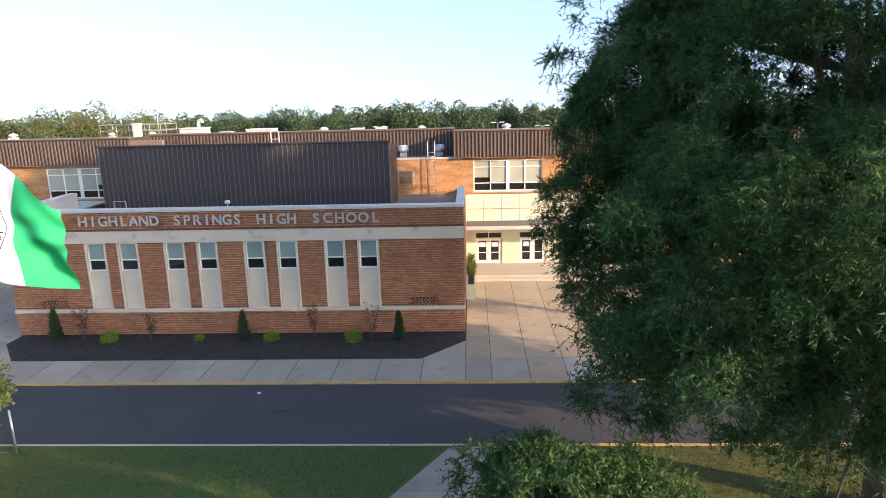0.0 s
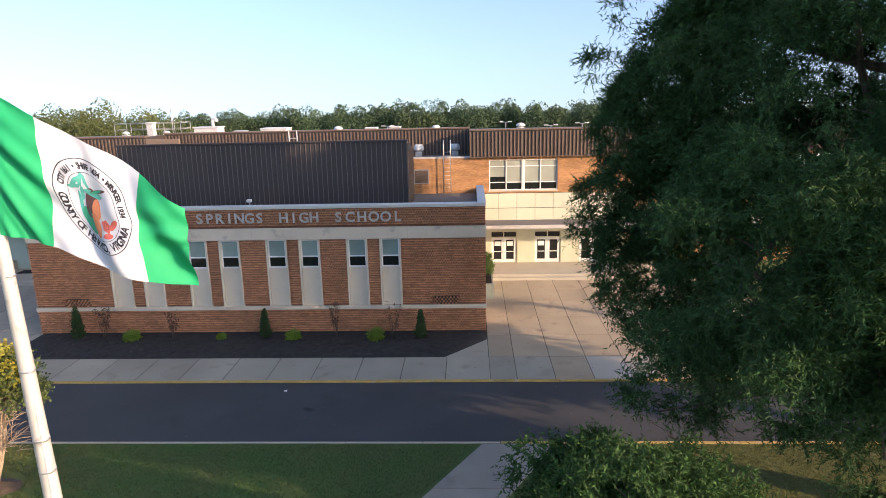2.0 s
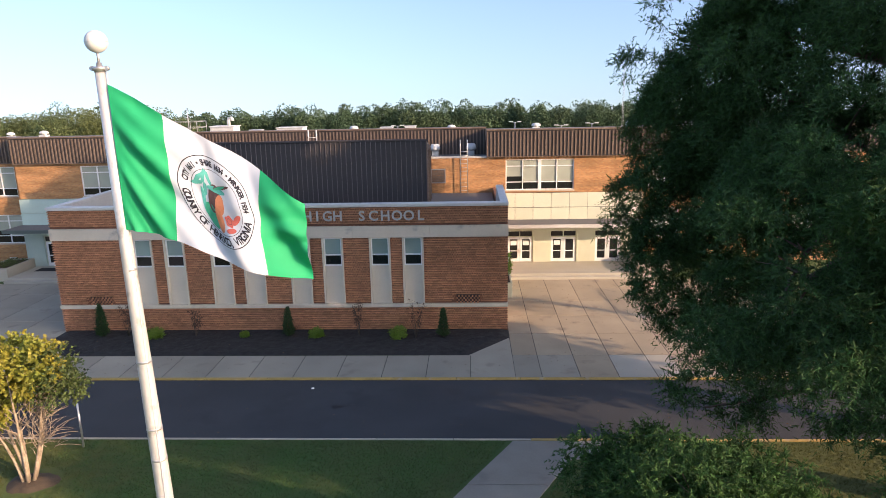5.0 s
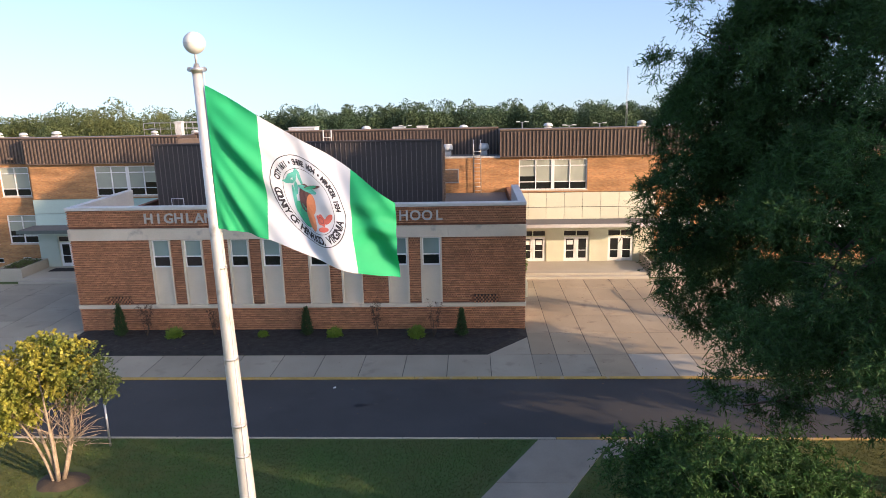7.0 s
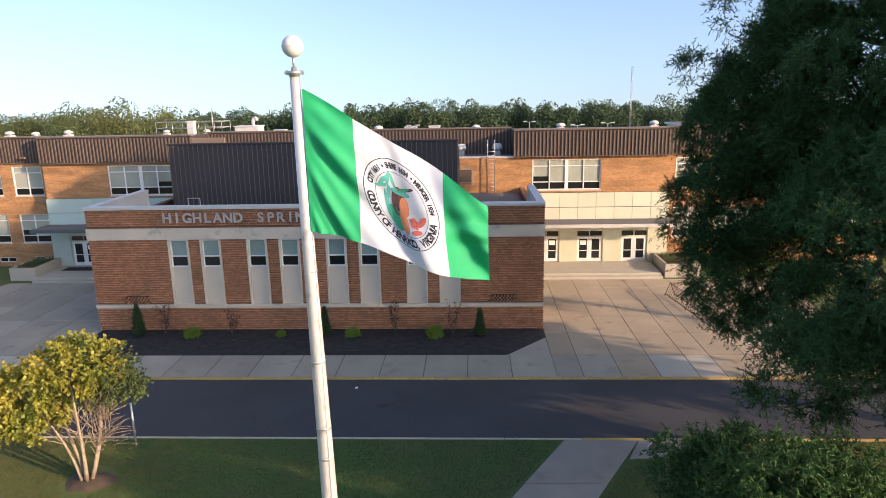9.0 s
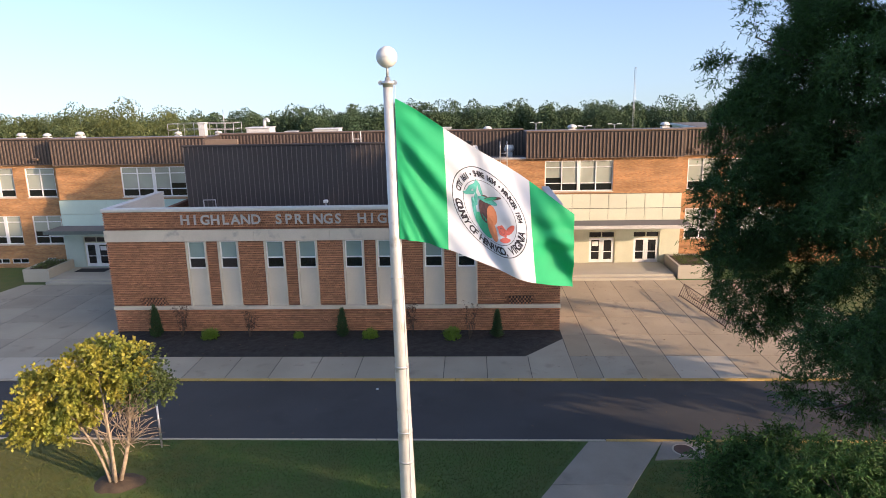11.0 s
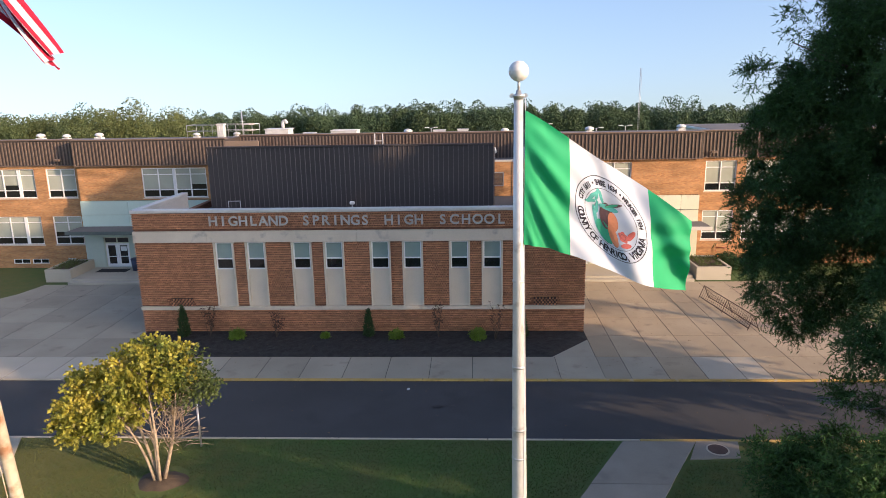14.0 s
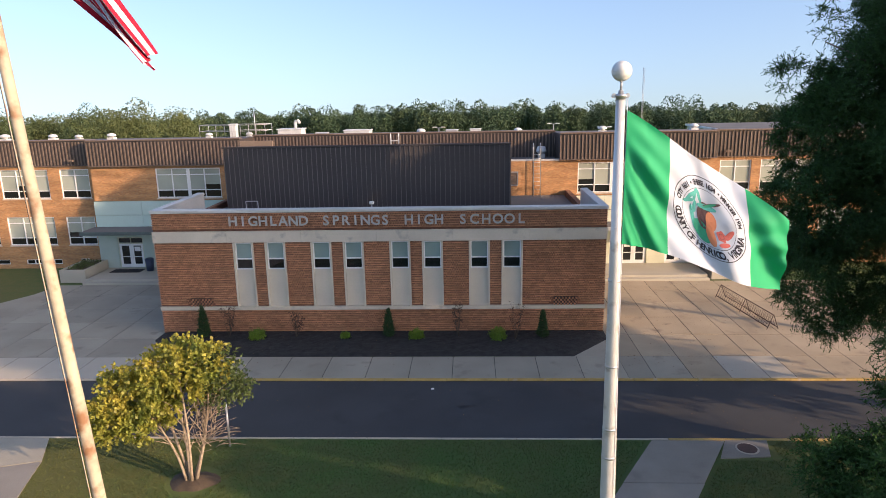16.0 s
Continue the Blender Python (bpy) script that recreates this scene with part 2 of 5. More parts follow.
LEAF_YELLOW = material("yellowing_leaf", (0.42, 0.35, 0.04), 0.55, grain=1.8, coarse=0.6, bump=0, second=(0.20, 0.25, 0.04), island=0.4, translucent=0.35)
LEAF_GREEN = material("shrub_leaf", (0.11, 0.15, 0.04), 0.55, vary=0.3, grain=3, coarse=0.8, bump=0, island=0.4, translucent=0.3)
LEAF_LIME = material("lime_leaf", (0.18, 0.30, 0.03), 0.55, vary=0.3, grain=5, coarse=2, bump=0, island=0.3, translucent=0.3)
LEAF_CONIFER = material("conifer_leaf", (0.035, 0.085, 0.02), 0.6, vary=0.4, grain=8, coarse=3, bump=0, island=0.35, translucent=0.15)
LEAF_RED = material("dry_leaf", (0.10, 0.055, 0.035), 0.7, vary=0.4, grain=5, coarse=3, bump=0, island=0.5, translucent=0.2)
LEAF_FAR = material("far_leaf", (0.044, 0.088, 0.042), 0.8, grain=0.12, coarse=0.03, bump=0, second=(0.066, 0.096, 0.036), island=0.2, translucent=0.1)
STEEL = material("galvanised_steel", (0.60, 0.60, 0.60), 0.35, 0.7, vary=0.2, grain=15, coarse=2, bump=0.03)
POLE_PAINT = material("pole_aluminium", (0.66, 0.65, 0.62), 0.4, 0.35, vary=0.15, grain=9, coarse=1.2, bump=0.05, stain=((0.36, 0.33, 0.29), 5.0, 0.58))
POLE_RUST = material("rusty_painted_steel", (0.52, 0.45, 0.32), 0.7, 0.0, vary=0.35, grain=10, coarse=1.5, bump=0.15, stain=((0.24, 0.12, 0.055), 3.2, 0.53))
DARK_STEEL = material("rusted_dark_steel", (0.10, 0.06, 0.045), 0.7, 0.2, vary=0.4, grain=20, coarse=3)
ROOF_UNIT = material("white_roof_unit", (0.72, 0.72, 0.69), 0.5, 0.1, vary=0.2, grain=10, coarse=1.5)
BIN_BLUE = material("blue_plastic", (0.03, 0.045, 0.09), 0.5, vary=0.2, grain=20, coarse=3)
MAT_BLACK = material("black_mat", (0.02, 0.02, 0.022), 0.95, vary=0.3)
PAPER = material("white_paper", (0.8, 0.8, 0.78), 0.9, vary=0.05)
F_GREEN = material("flag_green", (0.03, 0.50, 0.20), 0.7, vary=0.2, grain=4, coarse=1.5, bump=0.05, translucent=0.35)
F_WHITE = material("flag_white", (0.70, 0.74, 0.80), 0.7, vary=0.08, grain=4, coarse=1.5, bump=0.05, translucent=0.35)
F_RED = material("flag_red", (0.55, 0.015, 0.05), 0.7, vary=0.25, grain=4, coarse=1.5, bump=0.05, translucent=0.35)
F_BLUE = material("flag_blue", (0.02, 0.03, 0.16), 0.7, vary=0.2, grain=4, coarse=1.5, bump=0.05, translucent=0.3)
INK = material("black_print", (0.02, 0.02, 0.03), 0.8, vary=0.2)
S_GREEN = material("print_green", (0.05, 0.36, 0.20), 0.8, vary=0.2)
S_TEAL = material("print_teal", (0.10, 0.42, 0.36), 0.8, vary=0.25)
S_TAN = material("print_tan", (0.60, 0.22, 0.10), 0.8, vary=0.15)
S_BROWN = material("print_brown", (0.10, 0.05, 0.05), 0.8, vary=0.2)
S_ROSE = material("print_rose", (0.55, 0.13, 0.10), 0.8, vary=0.25)

# ---------------------------------------------------------------- helpers


def bm_box(bm, x0, x1, y0, y1, z0, z1):
    v = [bm.verts.new((x, y, z)) for z in (z0, z1) for y in (y0, y1) for x in (x0, x1)]
    for q in ((0, 2, 3, 1), (4, 5, 7, 6), (0, 1, 5, 4), (2, 6, 7, 3), (0, 4, 6, 2), (1, 3, 7, 5)):
        bm.faces.new([v[i] for i in q])
    return v


def boxes(*bs, bevel=0.0):
    bm = bmesh.new()
    for b in bs:
        bm_box(bm, *b)
    if bevel:
        bmesh.ops.bevel(bm, geom=bm.edges[:], offset=bevel, segments=1, affect="EDGES")
    return bm


def tube(points, radii, sides=10, bm=None):
    """A round bar along points, with a radius at each."""
    bm = bm or bmesh.new()
    pts = [Vector(p) for p in points]
    rings = []
    for i, p in enumerate(pts):
        d = (pts[min(i + 1, len(pts) - 1)] - pts[max(i - 1, 0)]).normalized()
        a = d.orthogonal().normalized() if abs(d.z) < 0.9 else Vector((1, 0, 0))
        b = d.cross(a).normalized()
        a = b.cross(d)
        r = radii[i] if hasattr(radii, "__len__") else radii
        rings.append([bm.verts.new(p + (a * math.cos(k * math.tau / sides) + b * math.sin(k * math.tau / sides)) * r) for k in range(sides)])
    for r0, r1 in zip(rings, rings[1:]):
        for k in range(sides):
            f = bm.faces.new((r0[k], r0[(k + 1) % sides], r1[(k + 1) % sides], r1[k]))
            f.smooth = True
    bm.faces.new(rings[0][::-1])
    bm.faces.new(rings[-1])
    return bm


def mesh_of(bm, name, mat):
    me = bpy.data.meshes.new(name)
    bmesh.ops.recalc_face_normals(bm, faces=bm.faces[:])
    bm.to_mesh(me)
    bm.free()
    me.materials.append(mat)
    return me


def part(name, bm, mat, parent, label=""):
    ob = new(name, mesh_of(bm, name, mat))
    ob.parent = parent
    if label:
        ob["label"] = label
    return ob


def thing(name, loc, label, category, group="", kind=""):
    ob = new(name)
    ob.empty_display_size = 0.2
    ob.location = loc
    return tagged(ob, label, category, group, kind)


def solid(name, bm, mat, label="", category="", group="", kind="structure"):
    return tagged(new(name, mesh_of(bm, name, mat)), label, category, group, kind)


def quads(name, verts, faces, mat, parent=None, smooth=False):
    me = bpy.data.meshes.new(name)
    me.from_pydata(verts.tolist() if hasattr(verts, "tolist") else verts, [], faces.tolist() if hasattr(faces, "tolist") else faces)
    me.materials.append(mat)
    if smooth:
        me.polygons.foreach_set("use_smooth", [True] * len(me.polygons))
    ob = new(name, me)
    ob.parent = parent
    return ob


def many_boxes(lo, hi):
    """Vertices and faces of many upright boxes, from arrays of low and high corners; no back (+y) face."""
    lo, hi = np.asarray(lo, float), np.asarray(hi, float)
    n = len(lo)
    pick = np.array([[x, y, z] for z in (0, 1) for y in (0, 1) for x in (0, 1)])
    v = lo[:, None, :] * (1 - pick) + hi[:, None, :] * pick
    f = np.array([(4, 5, 7, 6), (0, 1, 5, 4), (0, 2, 3, 1), (0, 4, 6, 2), (1, 3, 7, 5)])
    return v.reshape(-1, 3), (f[None] + 8 * np.arange(n)[:, None, None]).reshape(-1, 4)

# ---------------------------------------------------------------- ground, road, pavements
FAR_KERB, NEAR_KERB, BED_Y = 28.63, 23.09, 31.50


def ground_height(x, y):
    d = math.hypot(x, max(y - 30.0, 0.0))
    far = max(0.0, d - 110.0)
    return -0.02 - 0.071 * min(far, 180.0) - 0.027 * max(0.0, far - 180.0)


xs = sorted({-3000, -1500, -800, -500, -350, -250, -180, -130, -100, -80, 100, 130, 180, 250, 350, 500, 800, 1500, 3000} | set(range(-60, 81, 20)))
ys = [-600, -200, -60, -20, 0, 10, 18, 22.98, 23.0, 28.7, 28.72, 40, 60, 80, 100, 120, 140, 160, 180, 200, 230, 260, 300, 360, 450, 600, 900, 1500, 3000]
gv, gf = [], []
for y in ys:
    for x in xs:
        z = ground_height(x, y)
        gv.append((x, y, z - 0.25 if 22.99 < y < 28.71 else z))
for j in range(len(ys) - 1):
    for i in range(len(xs) - 1):
        a = j * len(xs) + i
        gf.append((a, a + 1, a + 1 + len(xs), a + len(xs)))
ground = tagged(quads("ground", gv, gf, GRASS), "short green lawn with dry yellowish patches", "ground", kind="structure")
road = solid("road", boxes((-120, 120, 23.02, 28.68, -0.24, -0.075)), ASPHALT, "dark asphalt drive between two painted kerbs", "road")

kerb_mesh = mesh_of(boxes((0, 2.98, 0, 0.16, -0.2, 0.012), bevel=0.015), "kerb_stone", YELLOW)
bare_mesh = mesh_of(boxes((0, 2.98, 0.03, 0.14, -0.2, 0.012), bevel=0.015), "kerb_stone", KERB_BARE)
far_kerb = thing("kerb", (0, FAR_KERB, 0), "yellow painted concrete kerb along the pavement", "kerb", kind="structure")
near_kerb = thing("kerb", (0, NEAR_KERB, 0), "worn concrete kerb along the lawn", "kerb", kind="structure")
for i in range(-25, 20):
    for k, parent, me in ((0, far_kerb, kerb_mesh if i * 3 > -25 else bare_mesh), (-0.14, near_kerb, bare_mesh if i * 3 < 0 else kerb_mesh)):
        st = new("kerb_stone", me)
        st.parent = parent
        st.location = (i * 3.0, k, 0)
# near strip is road-edge dirt, far strip paints the yellow kerb's shadow line
for y0, y1 in ((23.075, 23.17), (28.56, 28.63)):
    solid("gutter", boxes((-75, 60, y0, y1, -0.12, -0.069)), JOINT, "dark dirt and painted shadow line along the kerb", "gutter")

pavement = thing("pavement", (0, 30, 0), "pale concrete pavement of broad slabs with dark joints", "pavement", kind="structure")
plaza = thing("plaza", (5, 38, 0), "concrete forecourt of square slabs, coloured a sunlit tan", "pavement", kind="structure")
plaza_left = thing("plaza", (-32, 38, 0), "grey concrete forecourt of broad slabs in shade", "pavement", kind="structure")
lawn_path = thing("footpath", (-2, 20, 0), "concrete footpath slabs across the lawn", "path", kind="structure")
slab_cache = {}


def slab(parent, x0, x1, y0, y1, mat, z=0.0):
    key = (round(x1 - x0, 3), round(y1 - y0, 3), mat.name)
    if key not in slab_cache:
        w, d = (x1 - x0) / 2 - 0.014, (y1 - y0) / 2 - 0.014
        slab_cache[key] = mesh_of(boxes((-w, w, -d, d, -0.1, 0), bevel=0.012), "slab", mat)
    ob = new("slab", slab_cache[key])
    ob.parent = parent
    ob.location = Vector(((x0 + x1) / 2, (y0 + y1) / 2, z + random.uniform(-0.003, 0.003))) - parent.location
    return ob


def poly_slab(name, corners, mat, parent, z=0.0, thick=0.1):
    bm = bmesh.new()
    top = [bm.verts.new((x, y, z)) for x, y in corners]
    low = [bm.verts.new((x, y, z - thick)) for x, y in corners]
    bm.faces.new(top)
    bm.faces.new(low[::-1])
    for i in range(len(top)):
        j = (i + 1) % len(top)
        bm.faces.new((top[i], low[i], low[j], top[j]))
    ob = part(name, bm, mat, parent)
    if parent:
        ob.location = -parent.location
    return ob


solid("joint_bed", boxes((-40.5, 16.8, FAR_KERB + 0.17, BED_Y, -0.1, -0.012), (-0.24, 16.8, BED_Y, 45.41, -0.1, -0.012), (-36.7, -25.8, BED_Y, 45.3, -0.1, -0.012)), JOINT, "dirt in the joints under the slabs", "bedding")
x = -0.21 - 2.13 * 18
while x < -1.0:
    slab(pavement, x, x + 2.13, FAR_KERB + 0.17, BED_Y, CONCRETE if x > -26 else CONCRETE_NEW)
    x += 2.13
cols = [-0.22, 1.04, 2.84, 4.64, 6.44, 7.72, 9.5, 11.3, 13.1, 14.9, 16.7]
rows = [BED_Y, 34.6, 37.6, 40.5, 43.3, 45.41]
for x0, x1 in zip(cols, cols[1:]):
    slab(pavement, x0, x1, FAR_KERB + 0.17, BED_Y, CONCRETE_NEW if 4.6 < x0 < 7.0 else CONCRETE_SUNLIT if x0 > 2 else CONCRETE)
    for y0, y1 in zip(rows, rows[1:]):
        slab(plaza, x0, x1, y0, y1, CONCRETE_SUNLIT)
for i in range(5):
    for j in range(5):
        x0, y0 = -25.84 - 2.7 * (i + 1), BED_Y + 2.76 * j
        if not (i == 4 and j > 2):
            slab(plaza_left, x0, x0 + 2.7, y0, y0 + 2.76, CONCRETE)
slab(pavement, 16.7, 40, FAR_KERB + 0.17, BED_Y, CONCRETE)
for k in range(3):
    slab(plaza_left, -39.4 - 3 * (k + 1), -39.4 - 3 * k, BED_Y, 38.5, CONCRETE)

# triangles of paving beside the planting bed
poly_slab("slab", ((-2.44, BED_Y), (-0.24, BED_Y), (-0.24, 33.96)), CONCRETE, pavement)
poly_slab("slab", ((-25.84, BED_Y), (-23.9, BED_Y), (-25.84, 33.9)), CONCRETE, pavement)
poly_slab("slab", ((-36.66, 39.8), (-36.66, 45.3), (-38.4, 45.3), (-38.9, 43.0), (-40.0, 41.05), (-42.5, 39.6), (-48.4, 38.52), (-39.36, 38.52), (-39.36, 39.8)), CONCRETE, plaza_left)
# footpaths in the lawn
steps = [(0.0, 0.0), (1.75, 2.95), (3.5, 5.9), (5.25, 8.85), (7.0, 11.8)]
for (a, b), (c, d) in zip(steps, steps[1:]):
    g = 0.03
    poly_slab("slab", ((-0.71 - a, 22.93 - b - g), (2.11 - a, 22.93 - b - g), (2.11 - c, 22.93 - d), (-0.71 - c, 22.93 - d)), CONCRETE_OLD, lawn_path, 0.02)
poly_slab("slab", ((2.14, 22.93), (3.75, 22.93), (3.4, 21.75), (1.5, 21.6)), CONCRETE_OLD, lawn_path, 0.018)
side_path = thing("footpath", (-27, 20, 0), "worn tan concrete footpath slabs beside the lawn", "path", kind="structure")
poly_slab("slab", ((-29.5, 22.93), (-25.1, 22.93), (-24.3, 21.2), (-29.5, 19.6)), CONCRETE, side_path, 0.02)
poly_slab("slab", ((-29.5, 19.55), (-24.28, 21.15), (-23.6, 18.6), (-29.5, 15.0)), CONCRETE_OLD, side_path, 0.02)
poly_slab("slab", ((-29.5, 14.95), (-23.6, 18.55), (-23.0, 14.0), (-29.5, 10.0)), CONCRETE_OLD, side_path, 0.02)

cover = thing("manhole_cover", (2.75, 22.3, 0.02), "round dark iron manhole cover in a concrete pad", "manhole cover")
bm = tube([(0, 0, -0.02), (0, 0, 0.02)], 0.36, 28)
part("lid", bm, DARK_STEEL, cover)
part("ring", tube([(0, 0, -0.02), (0, 0, 0.012)], 0.43, 28), KERB_BARE, cover)

# planting bed of black mulch
outline = [(-23.9, BED_Y), (-2.44, BED_Y), (-0.24, 33.96), (-0.24, 35.13), (-25.84, 35.13), (-25.84, 33.9)]
bm = bmesh.new()
nx, ny = 150, 22
grid = {}
for j in range(ny + 1):
    y = BED_Y + (35.13 - BED_Y) * j / ny
    f = min(1.0, (y - BED_Y) / 2.45)
    xa, xb = -23.9 - 1.94 * f, -2.44 + 2.2 * f
    for i in range(nx + 1):
        x = xa + (xb - xa) * i / nx
        edge = min(1.0, min(i, nx - i) / 3, j / 2)
        z = 0.10 * edge + 0.03 * noise.noise((x * 2.3, y * 2.3, 0)) * edge + 0.025 * noise.noise((x * 9, y * 9, 3)) * edge
        grid[i, j] = bm.verts.new((x, y, z))
for j in range(ny):
    for i in range(nx):
        bm.faces.new((grid[i, j], grid[i + 1, j], grid[i + 1, j + 1], grid[i, j + 1]))
solid("mulch_bed", bm, MULCH, "black mulch planting bed along the brick wall", "planting bed")

# ---------------------------------------------------------------- front block of the school
BX0, BX1, FY, TOP = -25.78, -0.26, 35.13, 7.30
block = thing("school_front_block", (-13.0, FY, 0), "low red brick school block with paired narrow windows and raised lettering", "building")
OFF = block.location


def under(name, bm, mat, parent=None, label=""):
    """A part of the front block, given in world metres."""
    ob = part(name, bm, mat, parent or block, label)
    if parent is None:
        ob.location = -OFF
    return ob


PANELS = [-21.25 + 4.455 * i + d for i in range(4) for d in (0.0, 1.83)]
PW = 1.18
SILL, BAND0, BAND1 = 1.65, 5.44, 6.09
strips = []
edges = [BX0] + [e for p in PANELS for e in (p, p + PW)] + [BX1]
for x0, x1 in zip(edges[::2], edges[1::2]):
    strips.append((x0, x1, SILL, BAND0))
strips += [(BX0, BX1, 0.0, SILL - 0.21), (BX0, BX1, BAND1, 7.14)]
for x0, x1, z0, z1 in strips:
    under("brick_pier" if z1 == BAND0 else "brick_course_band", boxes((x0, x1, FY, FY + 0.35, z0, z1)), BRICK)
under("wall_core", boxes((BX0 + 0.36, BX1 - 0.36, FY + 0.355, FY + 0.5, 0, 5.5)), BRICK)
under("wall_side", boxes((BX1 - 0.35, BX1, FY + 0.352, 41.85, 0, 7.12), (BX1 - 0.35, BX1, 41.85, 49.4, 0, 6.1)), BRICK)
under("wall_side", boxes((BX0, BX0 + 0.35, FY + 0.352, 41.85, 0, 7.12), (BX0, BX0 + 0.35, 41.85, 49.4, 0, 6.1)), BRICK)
under("parapet_lining", boxes((BX1 - 0.40, BX1 - 0.352, FY + 0.4, 41.85, 5.7, 7.12), (BX0 + 0.352, BX0 + 0.40, FY + 0.4, 41.85, 5.7, 7.12), (BX0 + 0.4, BX1 - 0.4, FY + 0.352, FY + 0.39, 5.7, 7.12)), COPING, label="pale metal lining inside the parapet")
under("flat_roof", boxes((BX0 + 0.4, BX1 - 0.4, FY + 0.36, 49.4, 5.5, 5.7)), ROOFING)
under("coping", boxes((BX0 - 0.04, BX1 + 0.04, FY - 0.17, FY + 0.36, 7.14, 7.32), bevel=0.02), COPING, label="pale metal coping along the parapet")
for x0, x1 in ((BX1 - 0.42, BX1 + 0.04), (BX0 - 0.04, BX0 + 0.42)):
    under("coping", boxes((x0, x1, FY + 0.365, 41.9, 7.13, 7.32), bevel=0.02), COPING)
for i in range(6):
    w = (BX1 - BX0 + 0.06) / 6
    under("stone_band", boxes((BX0 - 0.03 + i * w, BX0 - 0.03 + (i + 1) * w - 0.006, FY - 0.15, FY + 0.3, BAND0, BAND1), bevel=0.01), STONE)
    under("stone_sill", boxes((BX0 - 0.03 + i * w, BX0 - 0.03 + (i + 1) * w - 0.006, FY - 0.16, FY + 0.3, SILL - 0.21, SILL), bevel=0.015), STONE)

# brick relief: a proud stretcher course, then a course of single brick ends; darker brick behind deepens the gaps'
# shade
VENTS = [(-3.10, -1.80), (-24.0, -22.75)]
COURSE, STEP = 0.0677, 0.136
lo, hi, lo2, hi2 = [], [], [], []
for x0, x1, z0, z1 in strips:
    r = int(math.ceil((z0 + 0.005) / (2 * COURSE)))
    while (r * 2 + 1) * COURSE < z1 - 0.004:
        z = r * 2 * COURSE
        vented = SILL <= z < 2.16
        xx = x0 - random.uniform(0.0, 0.2)
        while xx < x1 - 0.02:
            xa, xb = max(xx, x0 + 0.002), min(xx + 2 * STEP, x1 - 0.002)
            if xb - xa > 0.03 and not (vented and any(va - 0.02 < xb and xa < vb + 0.02 for va, vb in VENTS)):
                lo.append((xa, FY - 0.112 + random.uniform(-0.007, 0.007), z + 0.006)), hi.append((xb - 0.006, FY + 0.01, z + COURSE - random.uniform(0.004, 0.012)))
            xx += 2 * STEP
        z += COURSE
        k = math.ceil((x0 + 0.01) / STEP)
        while z + COURSE < z1:
            xx = k * STEP + (STEP / 2 if r % 2 else 0.0)
            if xx + 0.08 > x1 - 0.01:
                break
            if not (vented and any(va - 0.1 < xx < vb for va, vb in VENTS)):
                lo2.append((xx, FY - 0.055 + random.uniform(-0.014, 0.014), z - 0.004)), hi2.append((xx + 0.074, FY + 0.01, z + COURSE + 0.004))
            k += 1
        r += 1
# open brick vents low in the end bays
for va, vb in VENTS:
    # dark sheet that stands for the shade inside the vent holes
    under("vent_backing", boxes((va, vb, FY - 0.012, FY - 0.004, SILL + 0.004, 2.15)), VENT_SHADOW)
    for i in range(4):
        n = int((vb - va) / 0.19)
        for k in range(n + 1):
            xx = va + k * 0.19 + (0.085 if i % 2 else 0.0)
            lo2.append((xx, FY - 0.11, SILL + 0.01 + i * 0.115)), hi2.append((min(xx + 0.085, vb + 0.05), FY + 0.01, SILL + 0.10 + i * 0.115))
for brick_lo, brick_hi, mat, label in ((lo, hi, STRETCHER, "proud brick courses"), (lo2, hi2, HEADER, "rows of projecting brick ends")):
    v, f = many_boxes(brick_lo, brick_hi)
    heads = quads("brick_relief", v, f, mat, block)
    heads.location = -OFF
    tagged(heads, label, kind="stuff")

# narrow windows, built once
first = None
for p in PANELS:
    m = Matrix.Translation(Vector((p, FY, 0)) - OFF)
    if first is None:
        first = part("window", boxes((0, 0.10, -0.13, 0.30, SILL, BAND0), (PW - 0.10, PW, -0.13, 0.30, SILL, BAND0), (0.10, PW - 0.10, 0.03, 0.30, SILL, 3.84), bevel=0.008), PANEL_GREY, block, "tall narrow window over a grey panel")
        first.matrix_basis = m
        a, b = 0.16, PW - 0.16
        part("frame", boxes((0.10, a, 0.0, 0.2, 3.84, BAND0), (b, PW - 0.10, 0.0, 0.2, 3.84, BAND0), (a, b, 0.0, 0.2, 3.84, 3.91), (a, b, 0.0, 0.2, 5.36, BAND0), (a, b, 0.005, 0.2, 4.43, 4.49)), WHITE, first, "white window frame")
        part("pane", boxes((a, b, 0.08, 0.1, 4.49, 5.36)), BLIND, first, "upper pane with a pale blind drawn behind")
        part("pane", boxes((a, b, 0.06, 0.1, 3.91, 4.43)), GLASS, first)
        originals = [first, *first.children]
    else:
        made = first.copy()
        scene.collection.objects.link(made)
        made.parent, made.matrix_basis = block, m
        for c in originals[1:]:
            cc = c.copy()
            scene.collection.objects.link(cc)
            cc.parent = made


def glyph(text, size, extrude=0.0, offset=0.0):
    cu = bpy.data.curves.new("glyph", "FONT")
    cu.body, cu.size, cu.extrude, cu.offset, cu.align_x, cu.resolution_u = text, size, extrude, offset, "CENTER", 3
    ob = bpy.data.objects.new("glyph", cu)
    scene.collection.objects.link(ob)
    me = bpy.data.meshes.new_from_object(ob.evaluated_get(bpy.context.evaluated_depsgraph_get()))
    bpy.data.objects.remove(ob)
    bpy.data.curves.remove(cu)
    return me


letter_cache = {}
